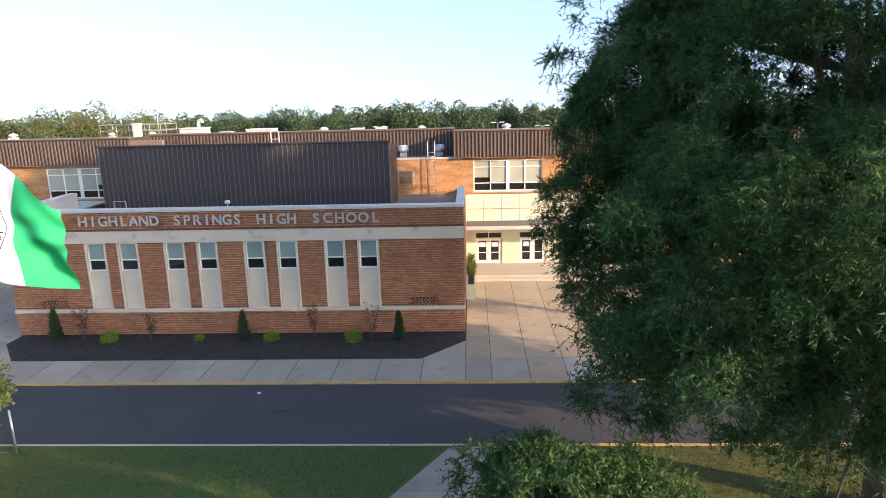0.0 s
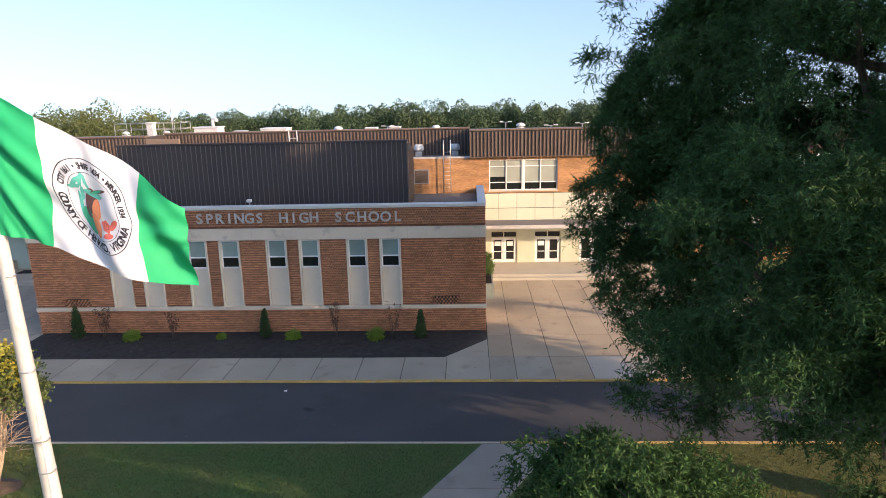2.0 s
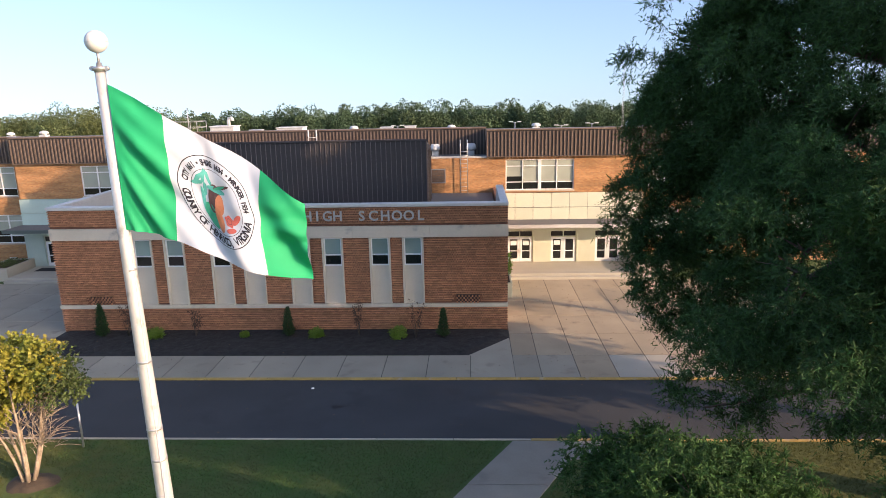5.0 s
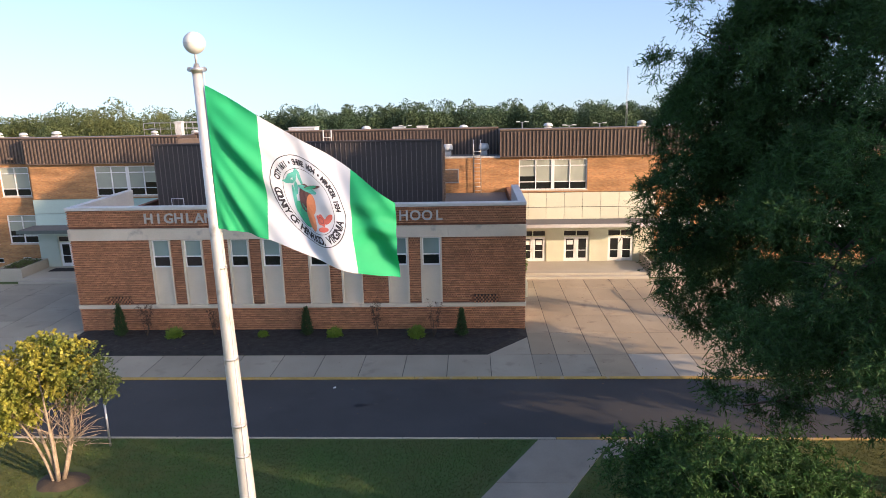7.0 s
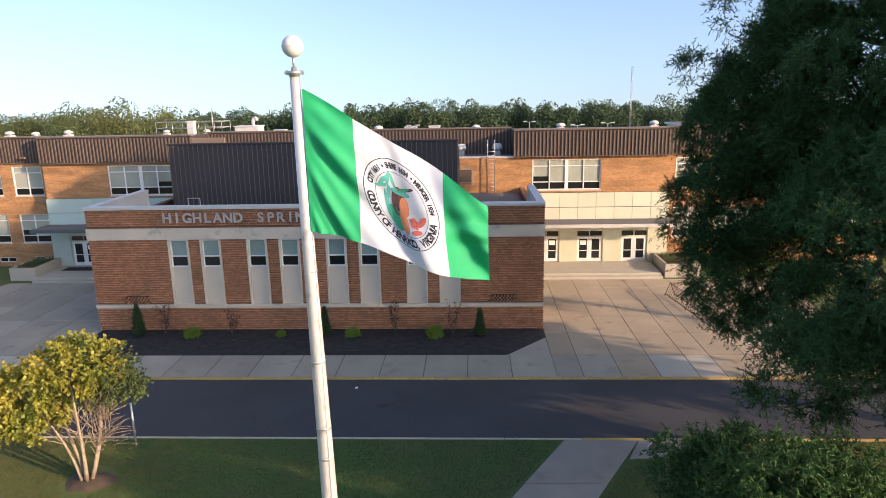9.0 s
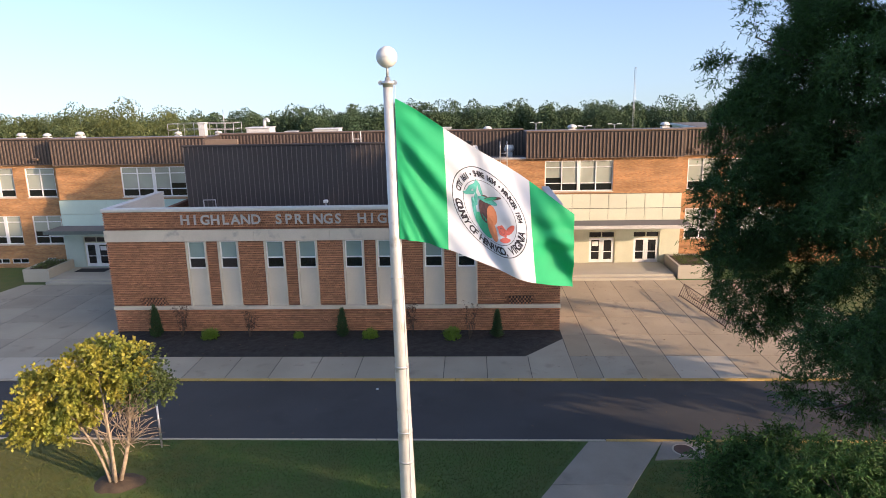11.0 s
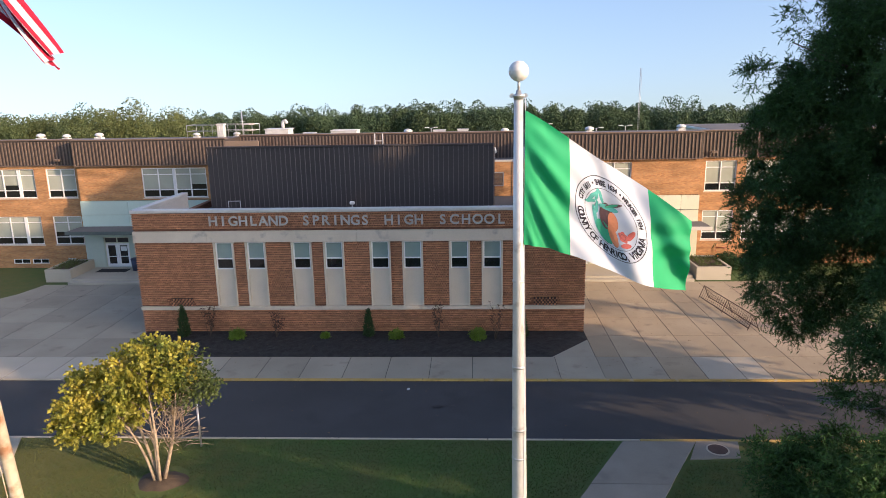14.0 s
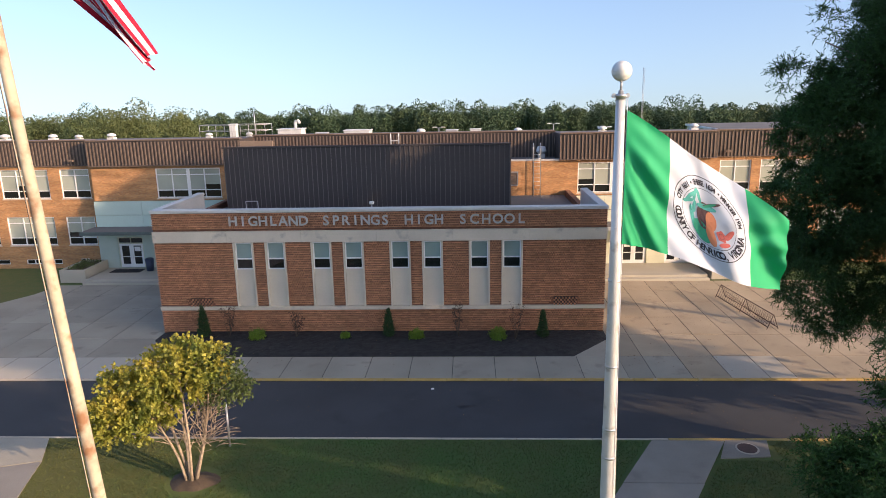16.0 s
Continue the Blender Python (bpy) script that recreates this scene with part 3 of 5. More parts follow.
for word, x0, x1 in (("HIGHLAND", -21.32, -16.83), ("SPRINGS", -16.06, -12.25), ("HIGH", -11.43, -9.26), ("SCHOOL", -8.44, -4.73)):
    for i, ch in enumerate(word):
        if ch not in letter_cache:
            me = glyph(ch, 0.76, 0.04, 0.014)
            me.materials.append(LETTER)
            letter_cache[ch] = me
        ob = new("letter", letter_cache[ch])
        ob.parent = block
        cx = x0 + 0.25 + (x1 - x0 - 0.5) * i / (len(word) - 1)
        ob.matrix_basis = Matrix.Translation(Vector((cx, FY - 0.19, 6.42)) - OFF) @ pose(0, 0, 0, 90)
        ob["label"] = "raised metal letter"

# the tall metal-clad box that rises from the block
X0, X1, Y0, Y1, Z0, Z1 = -24.35, -5.12, 43.2, 47.5, 5.7, 10.12
bm = boxes((X0, X1, Y0, Y1, Z0, Z1))
for vert in bm.verts:
    if vert.co.y > Y1 - 0.1 and vert.co.z > Z1 - 0.1:
        vert.co.z = Z1 - 0.75
tower = under("upper_storey", bm, TOWER_METAL, label="dark brown standing-seam metal upper storey")
lo, hi = [], []
n = 58
for i in range(n + 1):
    xx = X0 + (X1 - X0 - 0.04) * i / n
    lo.append((xx, Y0 - 0.045, Z0)), hi.append((xx + 0.04, Y0 + 0.01, Z1 - 0.07))
v, f = many_boxes(lo, hi)
seams = quads("seams", v, f, TOWER_SEAM, tower)
part("edge_trim", boxes((X0 - 0.06, X1 + 0.06, Y0 - 0.08, Y0 + 0.06, Z1 - 0.06, Z1 + 0.07), bevel=0.015), TOWER_METAL, tower)
part("corner_trim", boxes((X1 - 0.02, X1 + 0.06, Y0 - 0.06, Y0 + 0.12, Z0, Z1 - 0.07)), RIB_METAL, tower)
part("side_seams", boxes(*[(X1 - 0.01, X1 + 0.05, Y0 + 0.5 + 0.5 * i, Y0 + 0.55 + 0.5 * i, Z0, Z1 - 0.75) for i in range(8)]), RIB_METAL, tower)
lamp = thing("roof_floodlight", (-13.4, 36.2, 5.7), "small grey floodlight on a stub behind the parapet", "floodlight")
part("post", tube([(0, 0, 0), (0, 0, 1.65)], 0.03), STEEL, lamp)
part("head", boxes((-0.13, 0.13, -0.12, 0.1, 1.65, 1.82), bevel=0.03), ROOF_UNIT, lamp)
rail = thing("roof_handrail", (-21.6, 40.0, 5.7), "short galvanised handrail on the flat roof", "handrail")
for dx in (-0.38, 0.38):
    part("post", tube([(dx, 0, 0), (dx, 0, 1.3)], 0.025, 8), STEEL, rail)
part("bar", tube([(-0.38, 0, 1.3), (0.38, 0, 1.3)], 0.025, 8), STEEL, rail)

# ---------------------------------------------------------------- rear wing with two entrances
WY, SY = 49.5, 50.35
ER0, ER1, EL0, EL1 = -1.06, 10.55, -37.3, -25.3
wing = thing("school_rear_wing", (-13.0, WY, 0), "two-storey red brick school wing with brown metal mansard and cream entrances", "building")
WOFF = wing.location


def onwing(name, bm, mat, label="", parent=None):
    ob = part(name, bm, mat, parent or wing, label)
    if parent is None:
        ob.location = -WOFF
    return ob


def wall_with_openings(x0, x1, y, z0, z1, holes, thick=0.3):
    """Boxes that fill a wall round rectangular openings (a, b, low, high)."""
    out = []
    cuts = sorted({x0, x1} | {h[0] for h in holes} | {h[1] for h in holes})
    for a, b in zip(cuts, cuts[1:]):
        z = z0
        for h in sorted([h for h in holes if h[0] <= a + 1e-6 and h[1] >= b - 1e-6], key=lambda h: h[2]):
            if h[2] > z:
                out.append((a, b, y, y + thick, z, h[2]))
            z = h[3]
        if z < z1:
            out.append((a, b, y, y + thick, z, z1))
    return out


def big_window(x0, x1, z0, z1, y, columns, wide=None, warm=True, low_dark=True):
    """A classroom window: white frame, columns of three panes, dark lower pane, shades above."""
    t = 0.07
    bars = [(x0, x0 + t, y, y + 0.18, z0, z1), (x1 - t, x1, y, y + 0.18, z0, z1), (x0 + t, x1 - t, y, y + 0.18, z1 - t, z1), (x0 + t, x1 - t, y, y + 0.18, z0, z0 + t)]
    h = z1 - z0
    win = onwing("window", boxes(*bars, bevel=0.01), WHITE, "wide white-framed classroom window with shades half drawn")
    za, zb = z0 + 0.26 * h, z0 + 0.78 * h
    w = (x1 - x0) / columns
    for i in range(1, columns):
        k = 0.12 if i == wide else 0.035
        part("mullion", boxes((x0 + i * w - k, x0 + i * w + k, y + 0.01, y + 0.16, z0 + t, z1 - t)), WHITE, win)
    for z in (za, zb):
        part("transom", boxes(*[(x0 + i * w + t, x0 + (i + 1) * w - t, y + 0.02, y + 0.15, z - 0.03, z + 0.03) for i in range(columns)]), WHITE, win)
    for i in range(columns):
        a, b = x0 + i * w + 0.03, x0 + (i + 1) * w - 0.03
        drop = za + (zb - za) * random.choice((0.0, 0.0, 0.0, 0.35))
        part("pane", boxes((a, b, y + 0.08, y + 0.1, zb, z1 - t)), BLIND_WARM if warm else BLIND, win)
        part("pane", boxes((a, b, y + 0.08, y + 0.1, drop, zb)), BLIND_WARM if warm else BLIND, win)
        part("pane", boxes((a, b, y + 0.08, y + 0.1, z0 + t, drop)), GLASS, win)
    part("sill", boxes((x0 - 0.06, x1 + 0.06, y - 0.08, y + 0.16, z0 - 0.09, z0 - 0.002), bevel=0.01), STONE, win)
    part("reveal_back", boxes((x0, x1, y + 0.2, y + 0.28, z0, z1)), MAT_BLACK, win)
    return win


# windows: x0, x1, z0, z1, plane, columns, wide mullion
UPPER, LOWER, ENTRY = (5.77, 8.08), (1.95, 4.27), (5.84, 8.14)
ENTRY_WINS = [(0.35, 5.44, *ENTRY, 4, 2), (-32.2, -27.1, *ENTRY, 4, 2)]
SIDE_R = [(11.2, 13.55), (14.25, 18.2), (19.0, 21.35), (22.1, 26.0)]
SIDE_L = [(-40.38, -38.0), (-45.3, -41.35), (-48.5, -46.1), (-53.1, -49.2), (-56.2, -53.9)]
for x0, x1, z0, z1, c, wmid in ENTRY_WINS:
    big_window(x0, x1, z0, z1, WY + 0.05, c, wmid)
holes_l, holes_r = [], []
for side, holes in ((SIDE_R, holes_r), (SIDE_L, holes_l)):
    for a, b in side:
        for z0, z1 in (UPPER, LOWER):
            big_window(a, b, z0, z1, SY + 0.05, 2 if b - a < 3 else 3, None if b - a < 3 else 2)
            holes.append((a, b, z0, z1))
BASE_WINS = [(-44.2, -42.8, 0.35, 0.75), (-42.6, -41.2, 0.35, 0.75), (-39.6, -38.9, 0.45, 0.8), (-48.2, -45.6, 0.35, 0.75)]
for a, b, z0, z1 in BASE_WINS:
    w = onwing("window", boxes((a, b, SY + 0.04, SY + 0.12, z0, z0 + 0.05), (a, b, SY + 0.04, SY + 0.12, z1 - 0.05, z1), (a, a + 0.05, SY + 0.04, SY + 0.12, z0 + 0.05, z1 - 0.05), (b - 0.05, b, SY + 0.04, SY + 0.12, z0 + 0.05, z1 - 0.05), ((a + b) / 2 - 0.03, (a + b) / 2 + 0.03, SY + 0.04, SY + 0.12, z0 + 0.05, z1 - 0.05)), WHITE, "low white-framed basement window")
    part("pane", boxes((a + 0.05, b - 0.05, SY + 0.09, SY + 0.11, z0 + 0.05, z1 - 0.05)), GLASS, w)
    holes_l.append((a, b, z0, z1))
for xa, xb, gaps in ((ER1, 60, holes_r), (-90, EL0, holes_l)):
    for piece in wall_with_openings(xa, xb, SY, 0, 8.4, gaps):
        onwing("brick_wall", boxes(piece), BRICK_WING)
for xa in (EL0 + 0.003, ER1 - 0.303):
    onwing("wall_return", boxes((xa, xa + 0.3, WY + 0.305, SY + 0.3, 0, 8.38)), BRICK_WING)
DOORS = [(0.42, 2.44), (3.71, 5.73), (7.05, 9.07), (-35.78, -33.72)]
holes = [w[:4] for w in ENTRY_WINS]
for xa, xb, gaps in ((-5.6, ER1, holes[:1]), (EL0, -20.0, holes[1:])):
    for piece in wall_with_openings(xa, xb, WY, 5.64, 8.4, gaps):
        onwing("brick_wall", boxes(piece), BRICK_WING)
onwing("wall_middle", boxes((-25, 0, WY + 0.31, WY + 0.5, 0, 8.3)), BRICK_WING)
dh = [(a, b, 0.30, 2.78) for a, b in DOORS]
for xa, xb, gaps, paint in ((-0.3, ER1, dh[:3], CREAM_WALL), (EL0, -25.6, dh[3:], CREAM_WALL_SHADED)):
    for piece in wall_with_openings(xa, xb, WY - 0.25, 0, 3.4, gaps, 0.24):
        onwing("wall_panel" if piece[4] < 0.1 and piece[5] > 3 else "wall_lintel" if piece[4] > 1 else "threshold", boxes(piece), paint)
# cream facing panels over the canopies
for xa, xb in ((-0.3, ER1), (EL0, -25.9)):
    n = 8 if xa > -10 else 3
    w = (xb - xa) / n
    onwing("panel_backing", boxes((xa, xb, WY - 0.12, WY + 0.3, 3.3, 5.6)), JOINT if xa > -10 else CREAM_WALL_SHADED)
    for i in range(n):
        for z0, z1 in ((3.4, 4.52), (4.54, 5.64)):
            ob = onwing("facing_panel", boxes((xa + i * w + 0.012, xa + (i + 1) * w - 0.012, WY - 0.2, WY - 0.13, z0 + 0.01, z1 - 0.01), bevel=0.008), CREAM if xa > -10 else CREAM_SHADED)
# mansard bands
for xa, xb, y, z0 in ((ER0, ER1, WY - 0.22, 8.4), (EL0, EL1, WY - 0.22, 8.4), (ER1 + 0.01, 60, SY - 0.10, 8.38), (-90, EL0 - 0.01, SY - 0.10, 8.38), (EL1 + 0.01, ER0 - 0.01, 52.6, 8.2)):
    man = onwing("mansard", boxes((xa, xb, y, y + 0.5, z0, 10.28)), BROWN_METAL, "ribbed brown metal mansard band")
    lo, hi = [], []
    k = 0
    while xa + k * 0.27 + 0.1 < xb:
        xx = xa + k * 0.27
        lo.append((xx, y - 0.05, z0 + 0.03)), hi.append((xx + 0.10, y + 0.01, 10.2))
        k += 1
    v, f = many_boxes(lo, hi)
    ribs = quads("ribs", v, f, RIB_METAL, man)
    part("cap", boxes((xa - 0.03, xb + 0.03, y - 0.09, y + 0.55, 10.285, 10.4), bevel=0.02), RIB_METAL, man)
    part("drip", boxes((xa, xb, y - 0.07, y + 0.02, z0 - 0.05, z0 - 0.002)), RIB_METAL, man)
onwing("mansard_return", boxes((EL0 + 0.01, EL0 + 0.4, WY + 0.285, SY + 0.5, 8.3, 10.28)), BROWN_METAL)
onwing("mansard_return", boxes((ER1 - 0.4, ER1 - 0.01, WY + 0.285, SY + 0.5, 8.3, 10.28)), BROWN_METAL)
onwing("mansard_return", boxes((ER0, ER0 + 0.4, WY + 0.285, 52.6, 8.3, 10.28)), BROWN_METAL)
onwing("mansard_return", boxes((EL1 - 0.4, EL1, WY + 0.285, 52.6, 8.3, 10.28)), BROWN_METAL)
onwing("roof", boxes((-90, EL0, SY + 0.4, 57.6, 9.7, 10.0), (EL0, EL1 - 0.4, WY + 0.3, 57.6, 9.7, 10.0), (EL1, ER0, 53.1, 57.6, 9.7, 10.0), (ER0 + 0.4, ER1, WY + 0.3, 57.6, 9.7, 10.0), (ER1, 60, SY + 0.4, 57.6, 9.7, 10.0)), ROOFING)
onwing("rear_roof", boxes((-90, 60, 57.6, 75, 8.5, 8.8)), ROOFING)
onwing("low_roof", boxes((EL1, ER0, WY + 0.3, 52.6, 8.0, 8.3)), ROOFING)
onwing("roof_edge", boxes((-5.6, ER0, WY - 0.05, WY + 0.35, 8.3, 8.42)), COPING)
onwing("back_wall", boxes((-90, 60, 75, 75.3, 0, 8.8), (-90, -89.7, 50, 75, 0, 8.5), (59.7, 60, 50, 75, 0, 8.5)), BRICK_WING)
onwing("plain_metal_panel", boxes((EL1 + 0.02, -22.75, WY - 0.28, WY - 0.05, 8.3, 10.14), bevel=0.02), TAN_METAL)

# canopies, steps, platforms
for xa, xb in ((-0.25, 10.85), (-37.45, -25.9)):
    c = onwing("canopy", boxes((xa, xb, 47.15, WY - 0.26, 3.36, 3.60), bevel=0.02), CREAM_WALL if xa > -10 else CREAM_WALL_SHADED, "flat entrance canopy with a thin metal edge")
    part("edge", boxes((xa - 0.03, xb + 0.03, 47.08, 47.145, 3.38, 3.64), bevel=0.01), COPING if xa > -10 else COPING_SHADED, c)
    part("top", boxes((xa + 0.05, xb - 0.05, 47.2, WY - 0.3, 3.604, 3.64)), ROOFING, c)
platform = solid("entrance_platform", boxes((-0.22, 9.3, 45.85, WY - 0.26, -0.1, 0.33), bevel=0.015), CONCRETE_NEW, "concrete entrance landing above two broad steps", "landing")
solid("entrance_step", boxes((-0.22, 9.3, 45.42, 45.84, -0.1, 0.165), bevel=0.015), CONCRETE_NEW, "broad concrete entrance step", "step")
solid("entrance_platform", boxes((-36.7, -25.85, 45.75, WY - 0.26, -0.1, 0.30), bevel=0.015), CONCRETE_NEW, "grey concrete entrance landing in shade", "landing")
solid("entrance_step", boxes((-36.7, -25.85, 45.33, 45.74, -0.1, 0.15), bevel=0.015), CONCRETE_NEW, "broad concrete entrance step in shade", "step")

# double doors
for n, (a, b) in enumerate(DOORS):
    y = WY - 0.2
    d = onwing("double_door", boxes((a, a + 0.08, y, y + 0.16, 0.30, 2.78), (b - 0.08, b, y, y + 0.16, 0.30, 2.78), (a + 0.08, b - 0.08, y, y + 0.16, 2.70, 2.78), (a + 0.08, b - 0.08, y, y + 0.16, 2.24, 2.32), ((a + b) / 2 - 0.03, (a + b) / 2 + 0.03, y, y + 0.16, 2.32, 2.70)), CREAM_WALL, "pair of white doors with dark glass and a transom")
    part("transom_pane", boxes((a + 0.08, (a + b) / 2 - 0.03, y + 0.08, y + 0.1, 2.32, 2.70), ((a + b) / 2 + 0.03, b - 0.08, y + 0.08, y + 0.1, 2.32, 2.70)), GLASS, d)
    mid = (a + b) / 2
    for k, (p, q) in enumerate(((a + 0.08, mid - 0.005), (mid + 0.005, b - 0.08))):
        s = 0.17
        leaf = part("door_leaf", boxes((p, p + s, y + 0.02, y + 0.08, 0.33, 2.24), (q - s, q, y + 0.02, y + 0.08, 0.33, 2.24), (p + s, q - s, y + 0.02, y + 0.08, 0.33, 0.58), (p + s, q - s, y + 0.02, y + 0.08, 2.08, 2.24), (p + s, q - s, y + 0.025, y + 0.075, 1.15, 1.2), bevel=0.004), WHITE, d)
        for z0, z1 in ((0.58, 1.15), (1.2, 2.08)):
            pane = boxes((p + s, q - s, y + 0.045, y + 0.055, z0, z1))
            g = new("glass", mesh_of(pane, "glass", GLASS))
            g.parent = d
        hx = q - 0.08 if k == 0 else p + 0.08
        h = new("handle", mesh_of(tube([(hx, y + 0.02, 1.05), (hx, y - 0.04, 1.08), (hx, y - 0.04, 1.32), (hx, y + 0.02, 1.35)], 0.015, 6), "handle", STEEL))
        h.parent = d
        if (n, k) in ((0, 0), (0, 1), (1, 0), (3, 1)):
            w = new("notice", mesh_of(boxes((p + s + 0.06, q - s - 0.06, y + 0.036, y + 0.044, 1.62, 1.98)), "notice", PAPER))
            w.parent = d

# ladder up to the low roof
lad = thing("roof_ladder", (-2.75, WY, 5.7), "galvanised roof ladder with hooped tops on a brick wall", "ladder")
for dx in (-0.26, 0.26):
    pts = [(dx, -0.28, 0), (dx, -0.28, 3.6)] + [(dx, -0.28 + 0.32 - 0.32 * math.cos(a), 3.6 + 0.32 * math.sin(a)) for a in (0.5, 1.0, 1.57, 2.1, 2.6, 3.1)] + [(dx, 0.36, 2.7)]
    part("rail", tube(pts, 0.032, 8), STEEL, lad)
for i in range(11):
    part("rung", tube([(-0.26, -0.28, 0.2 + 0.29 * i), (0.26, -0.28, 0.2 + 0.29 * i)], 0.02, 6), STEEL, lad)
for z in (0.5, 1.6):
    for dx in (-0.26, 0.26):
        part("bracket", tube([(dx, -0.28, z), (dx, 0.0, z)], 0.018, 6), STEEL, lad)
hatch = thing("wall_louvre", (-4.7, WY - 0.1, 6.4), "tan metal louvre box on the brick wall", "louvre")
part("frame", boxes((-0.55, 0.55, -0.02, 0.1, 0.05, 0.12), (-0.55, 0.55, -0.02, 0.1, 1.05, 1.12), (-0.55, -0.48, -0.02, 0.1, 0.12, 1.05), (0.48, 0.55, -0.02, 0.1, 0.12, 1.05)), STEEL, hatch)
for i in range(9):
    part("slat", boxes((-0.48, 0.48, 0.0, 0.06, 0.13 + i * 0.102, 0.215 + i * 0.102)), RIB_METAL, hatch)

# planters
for px0, px1, y0 in ((9.5, 11.95, 45.7), (-38.75, -36.75, 45.95)):
    pl = thing("planter", ((px0 + px1) / 2, 47.5, 0), "long pale concrete planter box beside an entrance", "planter", "entrance planters")
    q = Vector(((px0 + px1) / 2, 47.5, 0))
    w, l0, l1, h = (px1 - px0) / 2, y0 - 47.5, WY - 0.27 - 47.5, 0.98
    part("box", boxes((-w, w, l0, l0 + 0.18, 0, h), (-w, w, l1 - 0.18, l1, 0, h), (-w, -w + 0.18, l0 + 0.18, l1 - 0.18, 0, h), (w - 0.18, w, l0 + 0.18, l1 - 0.18, 0, h), bevel=0.012), CONCRETE_NEW, pl)
    part("soil", boxes((-w + 0.18, w - 0.18, l0 + 0.18, l1 - 0.18, 0.1, h - 0.1)), SOIL, pl)

# ---------------------------------------------------------------- plants
rng = np.random.default_rng(7)


def unit(v):
    return v / np.maximum(np.linalg.norm(v, axis=-1, keepdims=True), 1e-9)


def lobes_points(lobes, n, shell=0.55, power=0.5):
    """Points in a union of ellipsoids (cx, cy, cz, rx, ry, rz), more of them towards the outside."""
    vol = np.array([l[3] * l[4] * l[5] for l in lobes]) ** 0.75
    pick = rng.choice(len(lobes), n, p=vol / vol.sum())
    L = np.array(lobes)[pick]
    d = unit(rng.normal(size=(n, 3)))
    r = shell + (1 - shell) * rng.random((n, 1)) ** power
    wob = 1 + 0.16 * np.sin(d[:, :1] * 7 + pick[:, None]) * np.cos(d[:, 1:2] * 6 + d[:, 2:] * 5)
    return L[:, :3] + d * L[:, 3:] * r * wob, d


def leaf_mesh(name, centres, outward, mat, parent, twigs=5, per=12, twig=0.55, length=0.13, width=0.03, droop=0.25, spread=0.9, blade=4):
    """Sprays of narrow leaves: at each centre some twigs, along each twig leaves to both sides."""
    n = len(centres)
    td = unit(outward[:, None, :] * 0.8 + rng.normal(size=(n, twigs, 3)) * spread + np.array([0, 0, 0.15 - droop]))
    tl = twig * (0.5 + rng.random((n, twigs, 1)))
    s = (np.arange(per) + rng.random((n, twigs, per))) / per
    base = centres[:, None, None, :] + td[:, :, None, :] * (tl[:, :, None, :] * s[..., None])
    base = base + np.array([0, 0, -droop]) * (s[..., None] ** 2) * tl[:, :, None, :]
    ld = unit(td[:, :, None, :] * 0.7 + rng.normal(size=base.shape) * 0.75 + np.array([0, 0, -0.1]))
    side = unit(np.cross(ld, rng.normal(size=ld.shape)))
    le = length * (0.7 + 0.6 * rng.random(base.shape[:3] + (1,)))
    wi = width * (0.7 + 0.6 * rng.random(base.shape[:3] + (1,)))
    if blade == 3:
        v = np.stack([base + side * wi * 0.9, base + ld * le, base - side * wi * 0.9], axis=3).reshape(-1, 3)
    else:
        v = np.stack([base, base + ld * le * 0.45 + side * wi, base + ld * le, base + ld * le * 0.45 - side * wi], axis=3).reshape(-1, 3)
    nf = len(v) // blade
    me = bpy.data.meshes.new(name)
    me.vertices.add(len(v))
    me.vertices.foreach_set("co", v.astype(np.float32).ravel())
    me.loops.add(nf * blade)
    me.loops.foreach_set("vertex_index", np.arange(nf * blade, dtype=np.int32))
    me.polygons.add(nf)
    me.polygons.foreach_set("loop_start", np.arange(0, nf * blade, blade, dtype=np.int32))
    me.update(calc_edges=True)
    me.materials.append(mat)
    ob = new(name, me)
    ob.parent = parent
    return ob


def limb_path(a, b, bend=0.15, n=6):
    a, b = Vector(a), Vector(b)
    d = b - a
    side = Vector((random.uniform(-1, 1), random.uniform(-1, 1), random.uniform(0, 0.6))) * d.length * bend
    return [a + d * t + side * math.sin(math.pi * t) for t in [i / (n - 1) for i in range(n)]]


